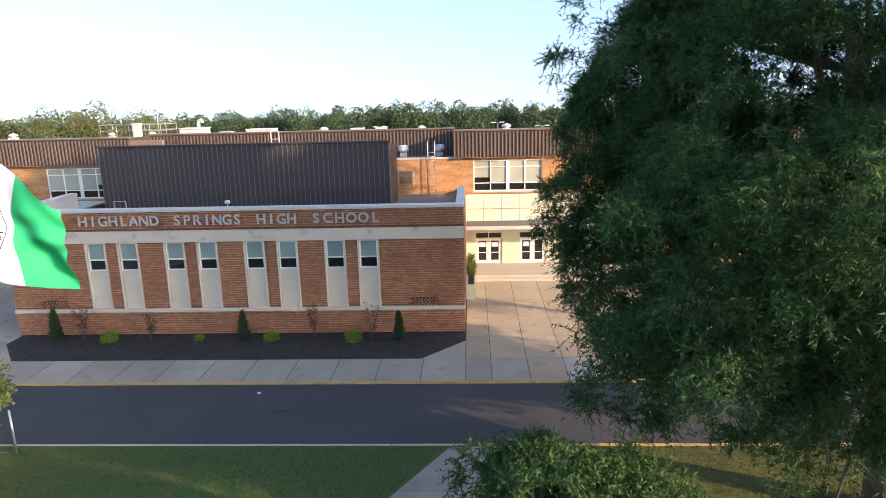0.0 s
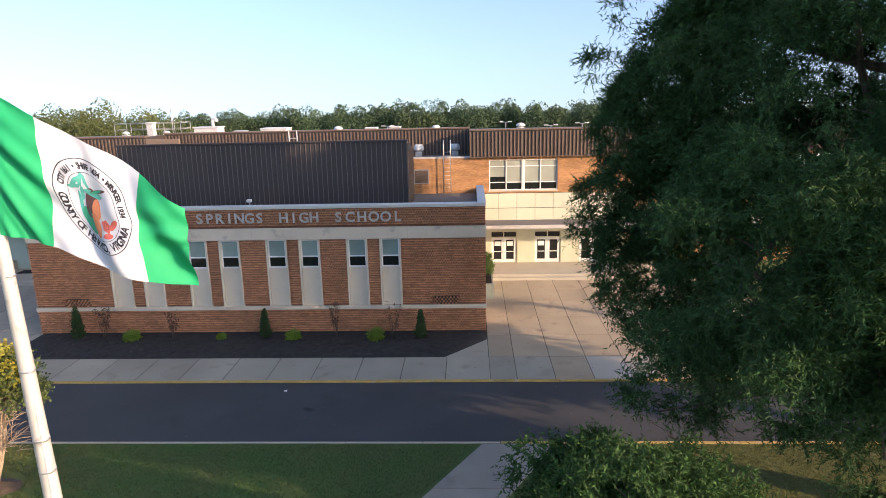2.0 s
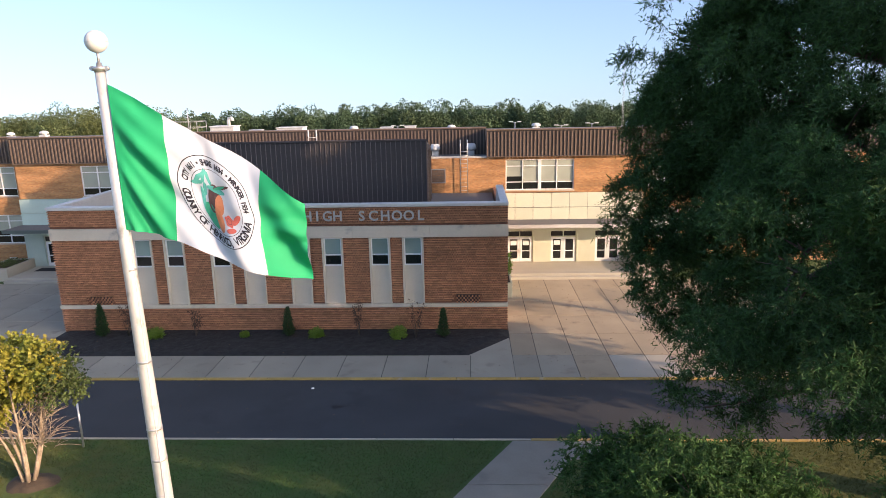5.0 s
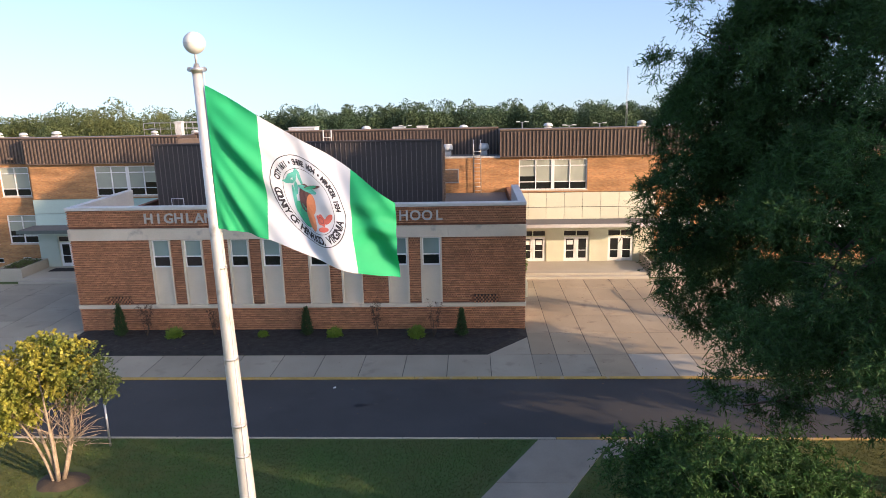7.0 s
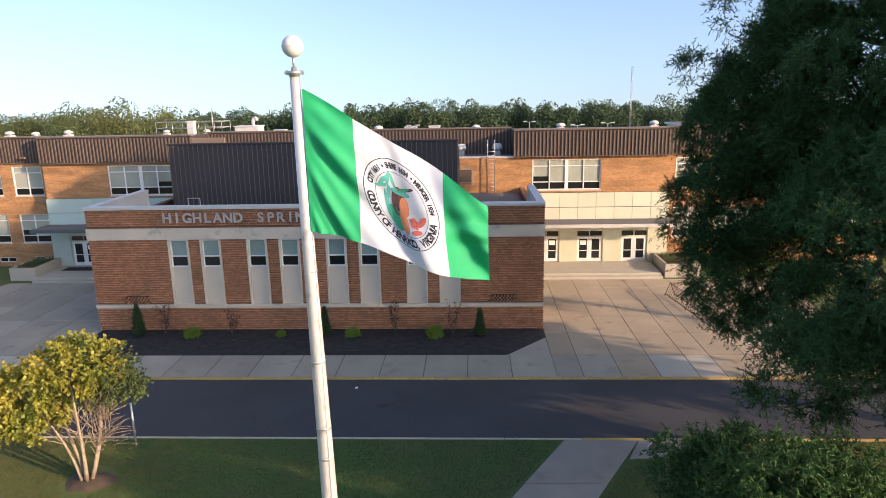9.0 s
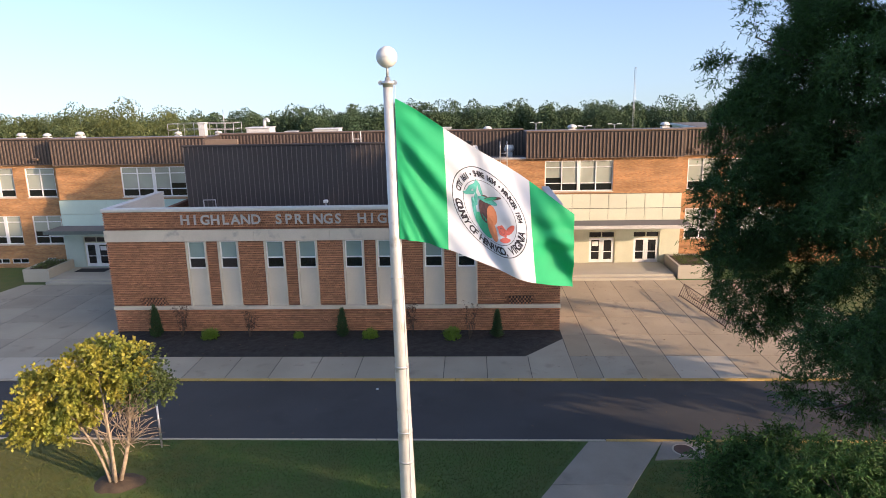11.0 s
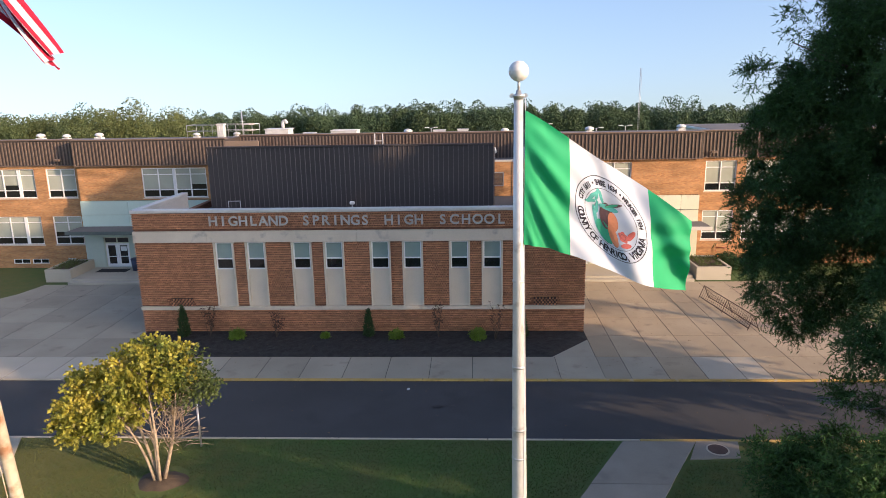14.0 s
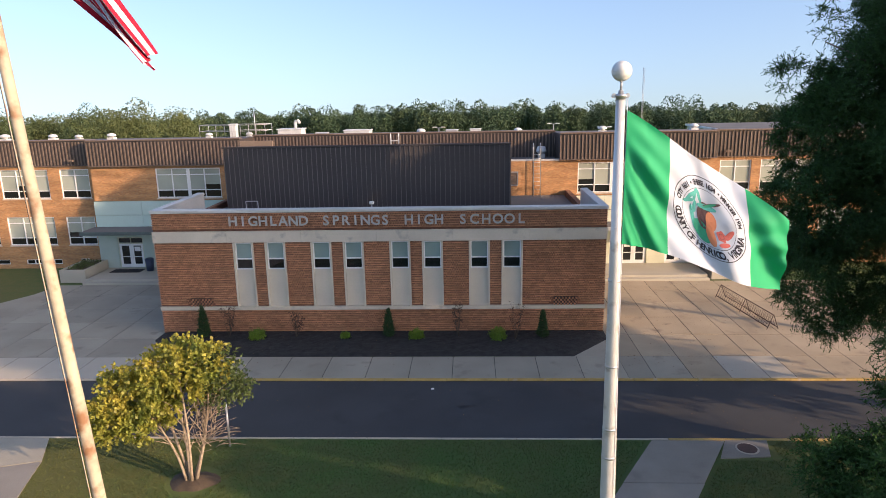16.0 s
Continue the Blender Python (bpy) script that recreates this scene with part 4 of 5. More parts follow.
def tree(name, base, trunk_top, lobes, label, clumps, leaf, bark, girth, group="", limbs=14, mounds=0, **kw):
    t = thing(name, base, label, "tree", group)
    b = Vector(base)
    bm = tube([p - b for p in limb_path(base, trunk_top, 0.03, 8)], [girth * (1.35 - 0.9 * i / 7) if i else girth * 1.7 for i in range(8)], 12)
    part("trunk", bm, bark, t)
    tv = Vector(trunk_top)
    for i in range(limbs):
        l = lobes[i % len(lobes)]
        tip = Vector(l[:3]) + Vector((random.uniform(-0.6, 0.6) * l[3], random.uniform(-0.55, 0.6) * l[4], random.uniform(-0.5, 0.8) * l[5]))
        root = b.lerp(tv, random.uniform(0.3, 0.98))
        pts = limb_path(root, tip, 0.12, 7)
        bm = tube([p - b for p in pts], [girth * 0.42 * (1 - 0.85 * k / 6) for k in range(7)], 7)
        for k in range(4):
            s = pts[random.randint(2, 5)]
            e = s + Vector((random.uniform(-1, 1), random.uniform(-1, 1), random.uniform(-0.2, 0.9))) * 0.33 * max(l[3:])
            tube([p - b for p in limb_path(s, e, 0.15, 5)], [girth * 0.13 * (1 - 0.8 * q / 4) for q in range(5)], 5, bm)
        part("limb", bm, bark, t)
    if mounds:
        inner = [(*l[:3], l[3] - 0.5, l[4] - 0.5, l[5] - 0.45) for l in lobes]
        c0, d0 = lobes_points(inner, mounds, 0.4, 0.6)
        k = rng.integers(0, mounds, clumps)
        d = unit(rng.normal(size=(clumps, 3)) + d0[k] * 0.9 + np.array([0, 0, 0.25]))
        c = c0[k] + d * (0.5 + 0.5 * (k % 7)[:, None] / 6) * (0.45 + 0.55 * rng.random((clumps, 1)) ** 0.6) * np.array([1.0, 1.0, 0.75])
    else:
        c, d = lobes_points(lobes, clumps)
    crown = leaf_mesh("crown", c - np.array(base), d, leaf, t, **kw)
    return t


BIG = [(9.3, 17.2, 14.5, 5.8, 6.0, 7.5), (6.2, 14.0, 9.4, 3.3, 3.8, 3.6), (6.4, 22.0, 12.2, 3.6, 3.6, 6.4), (9.4, 12.4, 10.6, 4.6, 3.8, 4.4), (10.4, 16.0, 19.5, 5.0, 5.0, 5.0), (12.5, 17.5, 10.0, 5.0, 5.5, 4.3), (5.6, 13.6, 8.1, 2.2, 2.4, 1.6), (7.6, 13.8, 8.2, 2.8, 2.4, 1.3), (8.0, 11.9, 5.2, 2.4, 2.0, 2.6), (8.8, 13.6, 6.6, 2.4, 2.0, 2.0), (6.2, 15.4, 7.9, 2.7, 2.6, 1.6), (5.6, 21.8, 8.4, 3.3, 3.3, 3.6), (6.2, 22.2, 12.0, 3.4, 3.4, 4.6), (7.4, 22.5, 16.7, 3.1, 3.0, 3.8), (5.2, 21.6, 7.0, 2.0, 2.2, 2.6), (9.3, 20.0, 17.2, 3.4, 3.4, 4.0), (5.7, 14.9, 6.6, 2.1, 2.2, 1.4), (8.2, 14.9, 6.8, 2.5, 2.2, 1.5), (6.9, 14.4, 6.3, 2.0, 1.8, 1.2), (3.6, 14.4, 7.4, 1.9, 1.9, 1.4), (4.3, 14.8, 6.2, 1.7, 1.8, 1.3)]
tree("willow_oak", (12.9, 19.0, -0.05), (9.8, 18.2, 15.0), BIG, "tall dense willow oak with dark narrow leaves", 19000, LEAF_OAK, BARK, 0.34, limbs=30, mounds=840, twigs=6, per=13, twig=0.46, length=0.13, width=0.0175, blade=3)
LOW = [(2.15, 11.7, 4.4, 2.5, 2.2, 2.4), (1.15, 11.6, 3.7, 1.6, 1.5, 1.8), (3.9, 11.8, 4.1, 1.7, 1.7, 2.1)]
tree("young_oak", (2.3, 11.8, -0.05), (2.4, 11.8, 4.1), LOW, "small bushy oak with glossy green leaves on the lawn", 3000, LEAF_LOW, BARK, 0.10, limbs=10, mounds=105, twigs=6, per=12, twig=0.38, length=0.11, width=0.0185, blade=3)
# unseen trees added beside the drive, placed so that their shade lies over the front block
SHADE2 = [(22.5, 19.5, 12.0, 5.2, 5.2, 6.0), (22.8, 17.6, 19.5, 3.8, 3.8, 5.0), (24.6, 20.6, 22.8, 2.6, 2.6, 3.6)]
tree("street_tree", (22.8, 19.3, -0.05), (22.8, 19.3, 18.0), SHADE2, "unseen broad leafy oak added beside the drive for its shade", 3000, LEAF_OAK, BARK, 0.35, "trees beside the drive", twigs=5, per=3, twig=0.9, length=0.5, width=0.13)
SHADE3 = [(29.5, 26.0, 17.0, 4.6, 4.6, 6.5)]
tree("street_tree", (29.5, 26.3, -0.05), (29.5, 26.3, 14.0), SHADE3, "unseen high-crowned oak added beside the drive for its shade", 1600, LEAF_OAK, BARK, 0.17, "trees beside the drive", twigs=5, per=3, twig=0.9, length=0.5, width=0.13)

# another unseen tree, added to keep the sun off the willow oak
SHADE4 = [(27.9, 6.8, 16.5, 4.8, 4.8, 8.5)]
tree("street_tree", (27.9, 6.8, -0.05), (27.9, 6.8, 13.0), SHADE4, "unseen tall leafy oak added on the lawn for its shade", 1500, LEAF_OAK, BARK, 0.35, "trees beside the drive", twigs=5, per=3, twig=0.9, length=0.5, width=0.13)

# multi-stemmed shrub tree with yellowing leaves, in a soil mound
sb = Vector((-17.85, 19.95, 0.0))
st = thing("shrub_tree", sb, "multi-stemmed small tree with yellowing green leaves", "tree")
for a, r in (((-1.3, -0.3, 3.0), 0.05), ((-1.0, 0.3, 3.6), 0.055), ((-0.35, -0.2, 3.9), 0.062), ((0.35, 0.3, 3.9), 0.06), ((0.95, -0.1, 3.6), 0.055), ((0.1, -0.4, 4.2), 0.05)):
    pts = limb_path((a[0] * 0.13, a[1] * 0.4, 0.05), a, 0.08, 7)
    bm = tube(pts, [r * (1.5 if i == 0 else 1.2 - 0.8 * i / 6) for i in range(7)], 8)
    for k in range(11):
        s = pts[random.randint(2, 6)]
        e = s + Vector((random.uniform(-1.1, 0.9), random.uniform(-0.8, 0.8), random.uniform(0.2, 1.1)))
        tube(limb_path(s, e, 0.1, 4), [r * 0.35, r * 0.28, r * 0.2, r * 0.08], 5, bm)
    part("stem", bm, BARK_PALE, st)
bm = bmesh.new()
for k in range(110):
    s = Vector((random.uniform(0.3, 1.0), random.uniform(-0.3, 0.3), random.uniform(1.2, 3.2)))
    e = s + Vector((random.uniform(-0.4, 1.1), random.uniform(-0.5, 0.5), random.uniform(0.0, 0.9)))
    tube(limb_path(s, e, 0.15, 4), [0.014, 0.011, 0.008, 0.004], 4, bm)
tagged(part("bare_twig", bm, BARK_PALE, st, "bare grey twigs"), kind="stuff")
c, d = lobes_points([(-1.9, 0, 3.1, 1.35, 1.3, 1.15), (-0.4, 0.1, 4.1, 1.5, 1.4, 1.2), (-2.5, -0.2, 2.5, 0.9, 0.9, 0.7), (0.4, 0, 4.4, 1.1, 1.1, 0.9), (-1.3, -0.4, 2.9, 0.9, 0.8, 0.6)], 430, 0.45)
leaf_mesh("crown", c, d, LEAF_YELLOW, st, twigs=5, per=8, twig=0.34, length=0.13, width=0.055, droop=0.2)
# right side of the crown: darker green leaves carry the shade on it
c, d = lobes_points([(1.15, 0.3, 3.95, 1.0, 1.0, 0.9), (1.6, 0.2, 3.55, 0.65, 0.65, 0.55)], 115, 0.3)
leaf_mesh("crown_side", c, d, LEAF_GREEN, st, twigs=4, per=7, twig=0.35, length=0.105, width=0.042, droop=0.2)
bm = bmesh.new()
ring0 = bm.verts.new((0, 0, 0.16))
prev = [ring0]
for r, z in ((0.26, 0.13), (0.5, 0.07), (0.74, -0.03)):
    cur = [bm.verts.new((math.cos(a) * r * (1 + 0.12 * math.sin(3 * a + r)) * 1.25, math.sin(a) * r * (1 + 0.1 * math.cos(2 * a)), z + random.uniform(-0.015, 0.015))) for a in [k * math.tau / 24 for k in range(24)]]
    for k in range(24):
        if len(prev) == 1:
            bm.faces.new((prev[0], cur[k], cur[(k + 1) % 24]))
        else:
            bm.faces.new((prev[k], cur[k], cur[(k + 1) % 24], prev[(k + 1) % 24]))
    prev = cur
mound = solid("soil_mound", bm, SOIL, "brown bare soil mound round the shrub tree", "soil", kind="structure")
mound.location = sb

# planting along the wall
first_thuja = None
for x, y, h in ((-23.0, 34.1, 1.95), (-12.42, 34.1, 1.72), (-3.82, 33.9, 1.68)):
    if first_thuja is None:
        th = thing("conifer_shrub", (x, y, 0.08), "small dark green cone-shaped conifer in black mulch", "shrub", "conifers along the wall")
        part("trunk", tube([(0, 0, -0.1), (0, 0, 1.2)], [0.04, 0.01], 6), BARK, th)
        z = rng.random(420) ** 1.4
        a = rng.random(420) * math.tau
        r = (0.36 * (1 - z) ** 0.8 * (0.35 + 0.65 * (z > 0.06))) * (0.6 + 0.4 * rng.random(420))
        c = np.stack([np.cos(a) * r, np.sin(a) * r, 0.1 + z * 1.72], axis=1)
        d = unit(np.stack([np.cos(a) * 0.5, np.sin(a) * 0.5, np.full(420, 1.1)], axis=1))
        leaf_mesh("foliage", c, d, LEAF_CONIFER, th, twigs=3, per=6, twig=0.14, length=0.07, width=0.016, droop=0.0, spread=0.4)
        first_thuja = th
    else:
        th = copy_thing(first_thuja, Matrix.Translation((x, y, 0.08)) @ pose(0, 0, 0, 0, 0, 70 * x))
        th.scale = (0.95, 0.95, h / 1.95)
first_low = None
for x, y, k in ((-19.9, 33.9, 1.0), (-14.9, 34.0, 0.62), (-10.85, 33.95, 0.92), (-6.27, 33.85, 1.08)):
    if first_low is None:
        lw = thing("low_shrub", (x, y, 0.08), "low rounded lime green shrub in black mulch", "shrub", "low shrubs along the wall")
        part("stems", tube([(0, 0, -0.1), (0.02, 0, 0.25)], [0.03, 0.012], 6), BARK, lw)
        c, d = lobes_points([(0, 0, 0.22, 0.42, 0.38, 0.28), (0.12, 0.05, 0.3, 0.25, 0.25, 0.22)], 170, 0.4)
        c[:, 2] = np.maximum(c[:, 2], 0.02)
        leaf_mesh("foliage", c, d, LEAF_LIME, lw, twigs=4, per=5, twig=0.13, length=0.07, width=0.025, droop=0.0)
        first_low = lw
    else:
        lw = copy_thing(first_low, Matrix.Translation((x, y, 0.08)) @ pose(0, 0, 0, 0, 0, 50 * x))
        lw.scale = (k, k, k)
for x, y, h, leafy in ((-21.6, 34.2, 2.1, 70), (-17.75, 34.2, 1.7, 60), (-8.5, 34.2, 2.2, 60), (-5.35, 33.8, 2.3, 40)):
    sp = thing("sapling", (x, y, 0.05), "thin sparse sapling with few reddish leaves against the wall", "sapling", "saplings along the wall")
    bm = bmesh.new()
    tips = []
    for k in range(7):
        e = Vector((random.uniform(-0.5, 0.5), random.uniform(-0.3, 0.3), h * random.uniform(0.6, 1.0)))
        pts = limb_path((0, 0, 0), e, 0.08, 5)
        tube(pts, [0.016, 0.013, 0.01, 0.007, 0.003], 5, bm)
        tips += pts[2:]
    part("stems", bm, BARK, sp)
    c = np.array([tuple(random.choice(tips)) for k in range(leafy)]) + rng.normal(size=(leafy, 3)) * 0.08
    leaf_mesh("leaves", c, unit(rng.normal(size=(leafy, 3))), LEAF_RED, sp, twigs=3, per=4, twig=0.16, length=0.06, width=0.02)
for x, y, w, n in ((12.5, 48.3, 1.0, 160), (14.6, 48.5, 1.2, 180), (17.0, 48.4, 1.3, 180)):
    bs = thing("bush", (x, y, 0), "clipped dark green bush below a window", "shrub", "bushes along the wing")
    part("stems", tube([(0, 0, -0.05), (0, 0, 0.5)], [0.05, 0.02], 6), BARK, bs)
    c, d = lobes_points([(0, 0, 0.75, w * 0.9, 0.7, 0.6), (0.3 * w, 0, 0.6, w * 0.7, 0.6, 0.55)], n * 2, 0.45)
    leaf_mesh("foliage", c, d, LEAF_CONIFER, bs, twigs=5, per=5, twig=0.2, length=0.09, width=0.03)
for x, y0, y1, w, mt in ((10.72, 46.1, 48.9, 0.85, LEAF_GREEN), (-37.75, 46.3, 48.9, 0.7, LEAF_GREEN)):
    gc = thing("planter_plants", (x, (y0 + y1) / 2, 0.9), "low scrubby green plants growing in a planter", "plants", "planter plants")
    n = 110
    c = np.stack([rng.uniform(-w, w, n), rng.uniform((y0 - y1) / 2, (y1 - y0) / 2, n), rng.uniform(0, 0.14, n)], axis=1)
    leaf_mesh("foliage", c, unit(rng.normal(size=(n, 3)) * 0.5 + np.array([0, 0, 1])), mt, gc, twigs=4, per=5, twig=0.16, length=0.07, width=0.022, droop=0)
ledge = thing("planter", (0.08, 43.2, 0), "narrow cream concrete planter against the brick side wall", "planter", "entrance planters")
part("box", boxes((-0.32, 0.30, -2.0, -1.85, 0, 1.0), (-0.32, 0.30, 1.85, 2.0, 0, 1.0), (-0.32, -0.2, -1.85, 1.85, 0, 1.0), (0.18, 0.30, -1.85, 1.85, 0, 1.0), bevel=0.012), CREAM_WALL, ledge)
part("soil", boxes((-0.2, 0.18, -1.85, 1.85, 0.1, 0.9)), SOIL, ledge)
hd = thing("entrance_shrub", (0.0, 42.9, 0.9), "narrow light green shrub growing in a planter beside the brick corner", "shrub")
part("stems", tube([(0, 0, -0.05), (0, 0, 0.9)], [0.03, 0.012], 6), BARK, hd)
c, d = lobes_points([(0.12, 0, 1.0, 0.3, 0.35, 0.75)], 130, 0.35)
leaf_mesh("foliage", c, d, LEAF_LIME, hd, twigs=4, per=5, twig=0.18, length=0.08, width=0.025)

# rough tufts on the lawn
n = 190000
gx, gy = rng.uniform(-31, 16, n), rng.uniform(9, 22.9, n)
keep = ~((gy > 10.5) & (np.abs(gx - (0.70 - (22.93 - gy) * 0.593)) < 1.6)) & ~((gx > 1.2) & (gx < 3.8) & (gy > 21.5)) & (gx > -25.1 + (22.93 - gy) * 0.37) & (np.hypot(gx + 17.85, gy - 19.95) > 0.95)
gx, gy = np.append(gx[keep], rng.uniform(11.5, 26, 5000)), np.append(gy[keep], rng.uniform(45.1, 49, 5000))
hh = rng.uniform(0.015, 0.045, len(gx))
aa = rng.uniform(0, math.tau, len(gx))
wx, wy = np.cos(aa) * 0.018, np.sin(aa) * 0.018
lx, ly = rng.normal(0, 0.03, len(gx)), rng.normal(0, 0.03, len(gx))
zz = np.full(len(gx), -0.02)
v = np.stack([np.stack([gx - wx, gy - wy, zz], 1), np.stack([gx + wx, gy + wy, zz], 1), np.stack([gx + lx, gy + ly, hh], 1)], axis=1).reshape(-1, 3)
BLADE = grass_material("grass_blade", 0, 0.3)
tagged(quads("grass_tufts", v, np.arange(len(v)).reshape(-1, 3), BLADE), "tufts of short grass on the lawn", "grass", kind="stuff")

# ---------------------------------------------------------------- far woods, mast
def woods(name, spots, mat, label, leaves=2600, size=0.36, knobs=11):
    """Crowns built from rounded knobs of many small leaf clumps."""
    n = len(spots)
    S = np.array(spots)
    rad = np.stack([S[:, 4], S[:, 4], S[:, 3] * 0.46], axis=1)
    kd = unit(rng.normal(size=(n, knobs, 3)) + np.array([0, -0.25, 0.35]))
    kc = S[:, None, :3] + np.array([0, 0, 1.0]) * (S[:, None, 3:4] * 0.54) + kd * rad[:, None, :] * (0.45 + 0.25 * rng.random((n, knobs, 1)))
    kr = rad[:, None, :] * (0.34 + 0.2 * rng.random((n, knobs, 1)))
    pick = rng.integers(0, knobs, (n, leaves))
    row = np.arange(n)[:, None]
    d = unit(rng.normal(size=(n, leaves, 3)))
    c = (kc[row, pick] + d * kr[row, pick] * (0.72 + 0.28 * rng.random((n, leaves, 1)) ** 0.6)).reshape(-1, 3)
    m = len(c)
    a = unit(rng.normal(size=(m, 3)))
    b = unit(np.cross(a, rng.normal(size=(m, 3))))
    sz = size * (0.5 + rng.random((m, 1)))
    v = np.stack([c - a * sz, c + b * sz, c + a * sz], axis=1).reshape(-1, 3)
    return tagged(quads(name, v, np.arange(m * 3).reshape(-1, 3), mat), label, "trees", kind="stuff")


spots = []
for row, (y, h0) in enumerate(((240, 15.5), (257, 17.5))):
    x = -225.0
    while x < 215:
        hh = h0 + 0.4 + random.uniform(-1.6, 1.7)
        spots.append((x, y + random.uniform(-5, 5), ground_height(x, y) - 0.5, hh, random.uniform(5.2, 7.8)))
        x += random.uniform(4.5, 7.5)
woods("far_woods", spots, LEAF_FAR, "belt of dark green mixed woodland behind the school")
spots = []
for i in range(52):
    x, y = random.uniform(-175, -70), random.uniform(128, 175)
    spots.append((x, y, ground_height(x, y) - 0.3, random.uniform(13.0, 15.8), random.uniform(5.0, 7.6)))
LEAF_FAR2 = material("far_leaf_light", (0.15, 0.165, 0.05), 0.8, grain=0.12, coarse=0.05, bump=0, second=(0.075, 0.115, 0.045), island=0.15, translucent=0.3)
woods("near_woods", spots, LEAF_FAR2, "lighter yellow-green trees behind the school", 3600, 0.22)
mast = thing("radio_mast", (40.0, 190.0, ground_height(40, 190)), "slender lattice radio mast far behind the trees", "mast")
for k in range(3):
    a = k * math.tau / 3
    part("leg", tube([(0.25 * math.cos(a), 0.25 * math.sin(a), 0), (0.25 * math.cos(a), 0.25 * math.sin(a), 22.8)], 0.035, 5), STEEL, mast)
bm = bmesh.new()
for i in range(38):
    for k in range(3):
        a, b = k * math.tau / 3, (k + 1) * math.tau / 3
        tube([(0.25 * math.cos(a), 0.25 * math.sin(a), 0.6 * i), (0.25 * math.cos(b), 0.25 * math.sin(b), 0.6 * i + 0.6)], 0.018, 3, bm)
part("lattice", bm, STEEL, mast)

# ---------------------------------------------------------------- flagpoles and flags
PX, PY = -6.045, 6.52
pole = thing("flagpole", (PX, PY, 0), "tapered pale aluminium flagpole with a silver ball", "flagpole")
part("shaft", tube([(0.15, 0.23, -0.05), (0.06, 0.08, 8.5), (0.022, 0.026, 11.5), (0, 0, 13.42)], [0.105, 0.095, 0.07, 0.052], 20), POLE_PAINT, pole)
part("truck", tube([(0, 0, 13.42), (0, 0, 13.445), (0, 0, 13.45), (0, 0, 13.475), (0, 0, 13.48), (0, 0, 13.52)], [0.056, 0.056, 0.07, 0.07, 0.034, 0.026], 18), STEEL, pole, "grey pulley head")
part("stem", tube([(0, 0, 13.52), (0, 0, 13.63)], 0.014, 8), STEEL, pole)
bm = bmesh.new()
bmesh.ops.create_uvsphere(bm, u_segments=28, v_segments=16, radius=0.112, matrix=Matrix.Translation((0, 0, 13.725)))
for f in bm.faces:
    f.smooth = True
part("ball", bm, ROOF_UNIT, pole, "dull silver ball finial")
part("ball_seam", tube([(0, 0, 13.723), (0, 0, 13.727)], 0.1132, 28), STEEL, pole)
for z, r in ((8.95, 0.0905), (9.35, 0.0875), (10.2, 0.081), (11.3, 0.0718)):
    o = (13.3 - z) * 0.0125, (13.3 - z) * 0.017
    part("joint_ring", tube([(*o, z), (*o, z + 0.03)], r + 0.004, 20), STEEL, pole)
for dx in (-0.075, 0.075):
    part("pulley", tube([(dx, -0.02, 13.462), (dx, 0.02, 13.462)], 0.026, 10), STEEL, pole)
part("halyard", tube([(0.075, -0.01, 13.45), (0.075, -0.01, 12.5), (0.095, -0.01, 11.0), (0.14, -0.01, 4.0)], 0.004, 5), F_WHITE, pole)

HOIST, FLY = 1.53, 2.42


def cloth(u, v):
    """The flag's surface in metres from the foot of its pole: u along the fly, v up the hoist."""
    u, v = np.maximum(np.asarray(u, float), 0.0), np.asarray(v, float)
    x = 0.075 + 1.96 * u ** 0.96 + 0.10 * u * (0.5 - v) + 0.05 * u * np.sin(5 * u + 2 * v)
    drop = 1.27 * u ** 1.02 * v + (0.66 * u ** 1.3) * (1 - v)
    z = 11.77 + HOIST * v - drop + 0.045 * u * np.sin(7 * u + 3 * v) - 0.05 * np.sin(np.pi * u) * (1 - v)
    ray = (1 - v) / (0.22 + u)
    fold = 0.11 * np.sin(7.5 * u - 3.2 * v + 0.6) + 0.06 * np.sin(15 * u + 4 * v) * u
    crease = 0.045 * np.sin(4.6 * ray + 5 * u) * np.exp(-1.2 * u) + 0.022 * np.sin(9.5 * ray + 1.0) * np.exp(-1.8 * u)
    fold = fold + 0.014 * np.sin(26 * u + 11 * v) + 0.026 * np.sin(19 * u - 12 * v + 2 * np.sin(6 * v)) * u + 0.03 * np.sin(9 * v + 14 * u) * u ** 4
    y = -0.03 + u * 0.25 + fold * np.minimum(1.0, 2.2 * u) + crease * np.minimum(1.0, 9 * u) - 0.25 * u * (1 - v)
    return np.stack([x, y, z], axis=-1)


def cloth_off(u, v, off):
    e = 1e-3
    n = unit(np.cross(cloth(u + e, v) - cloth(u - e, v), cloth(u, v + e) - cloth(u, v - e)))
    return cloth(u, v) + n * np.asarray(off)[..., None] if np.ndim(off) else cloth(u, v) + n * off


flag = thing("county_flag", (PX, PY, 0), "green and white flag with a round seal", "flag")


def band(name, u0, u1, mat):
    nu, nv = int(120 * (u1 - u0)) + 2, 46
    U, V = np.meshgrid(np.linspace(u0, u1, nu), np.linspace(0, 1, nv))
    front, back = cloth_off(U, V, 0.0015).reshape(-1, 3), cloth_off(U, V, -0.0015).reshape(-1, 3)
    i = (np.arange(nv - 1)[:, None] * nu + np.arange(nu - 1)[None]).ravel()
    q = np.stack([i, i + 1, i + 1 + nu, i + nu], axis=1)
    m = nu * nv
    return quads(name, np.concatenate([front, back]), np.concatenate([q, q[:, ::-1] + m]), mat, flag, True)


band("green_band", 0.0, 0.25, F_GREEN)
band("white_band", 0.25, 0.76, F_WHITE)
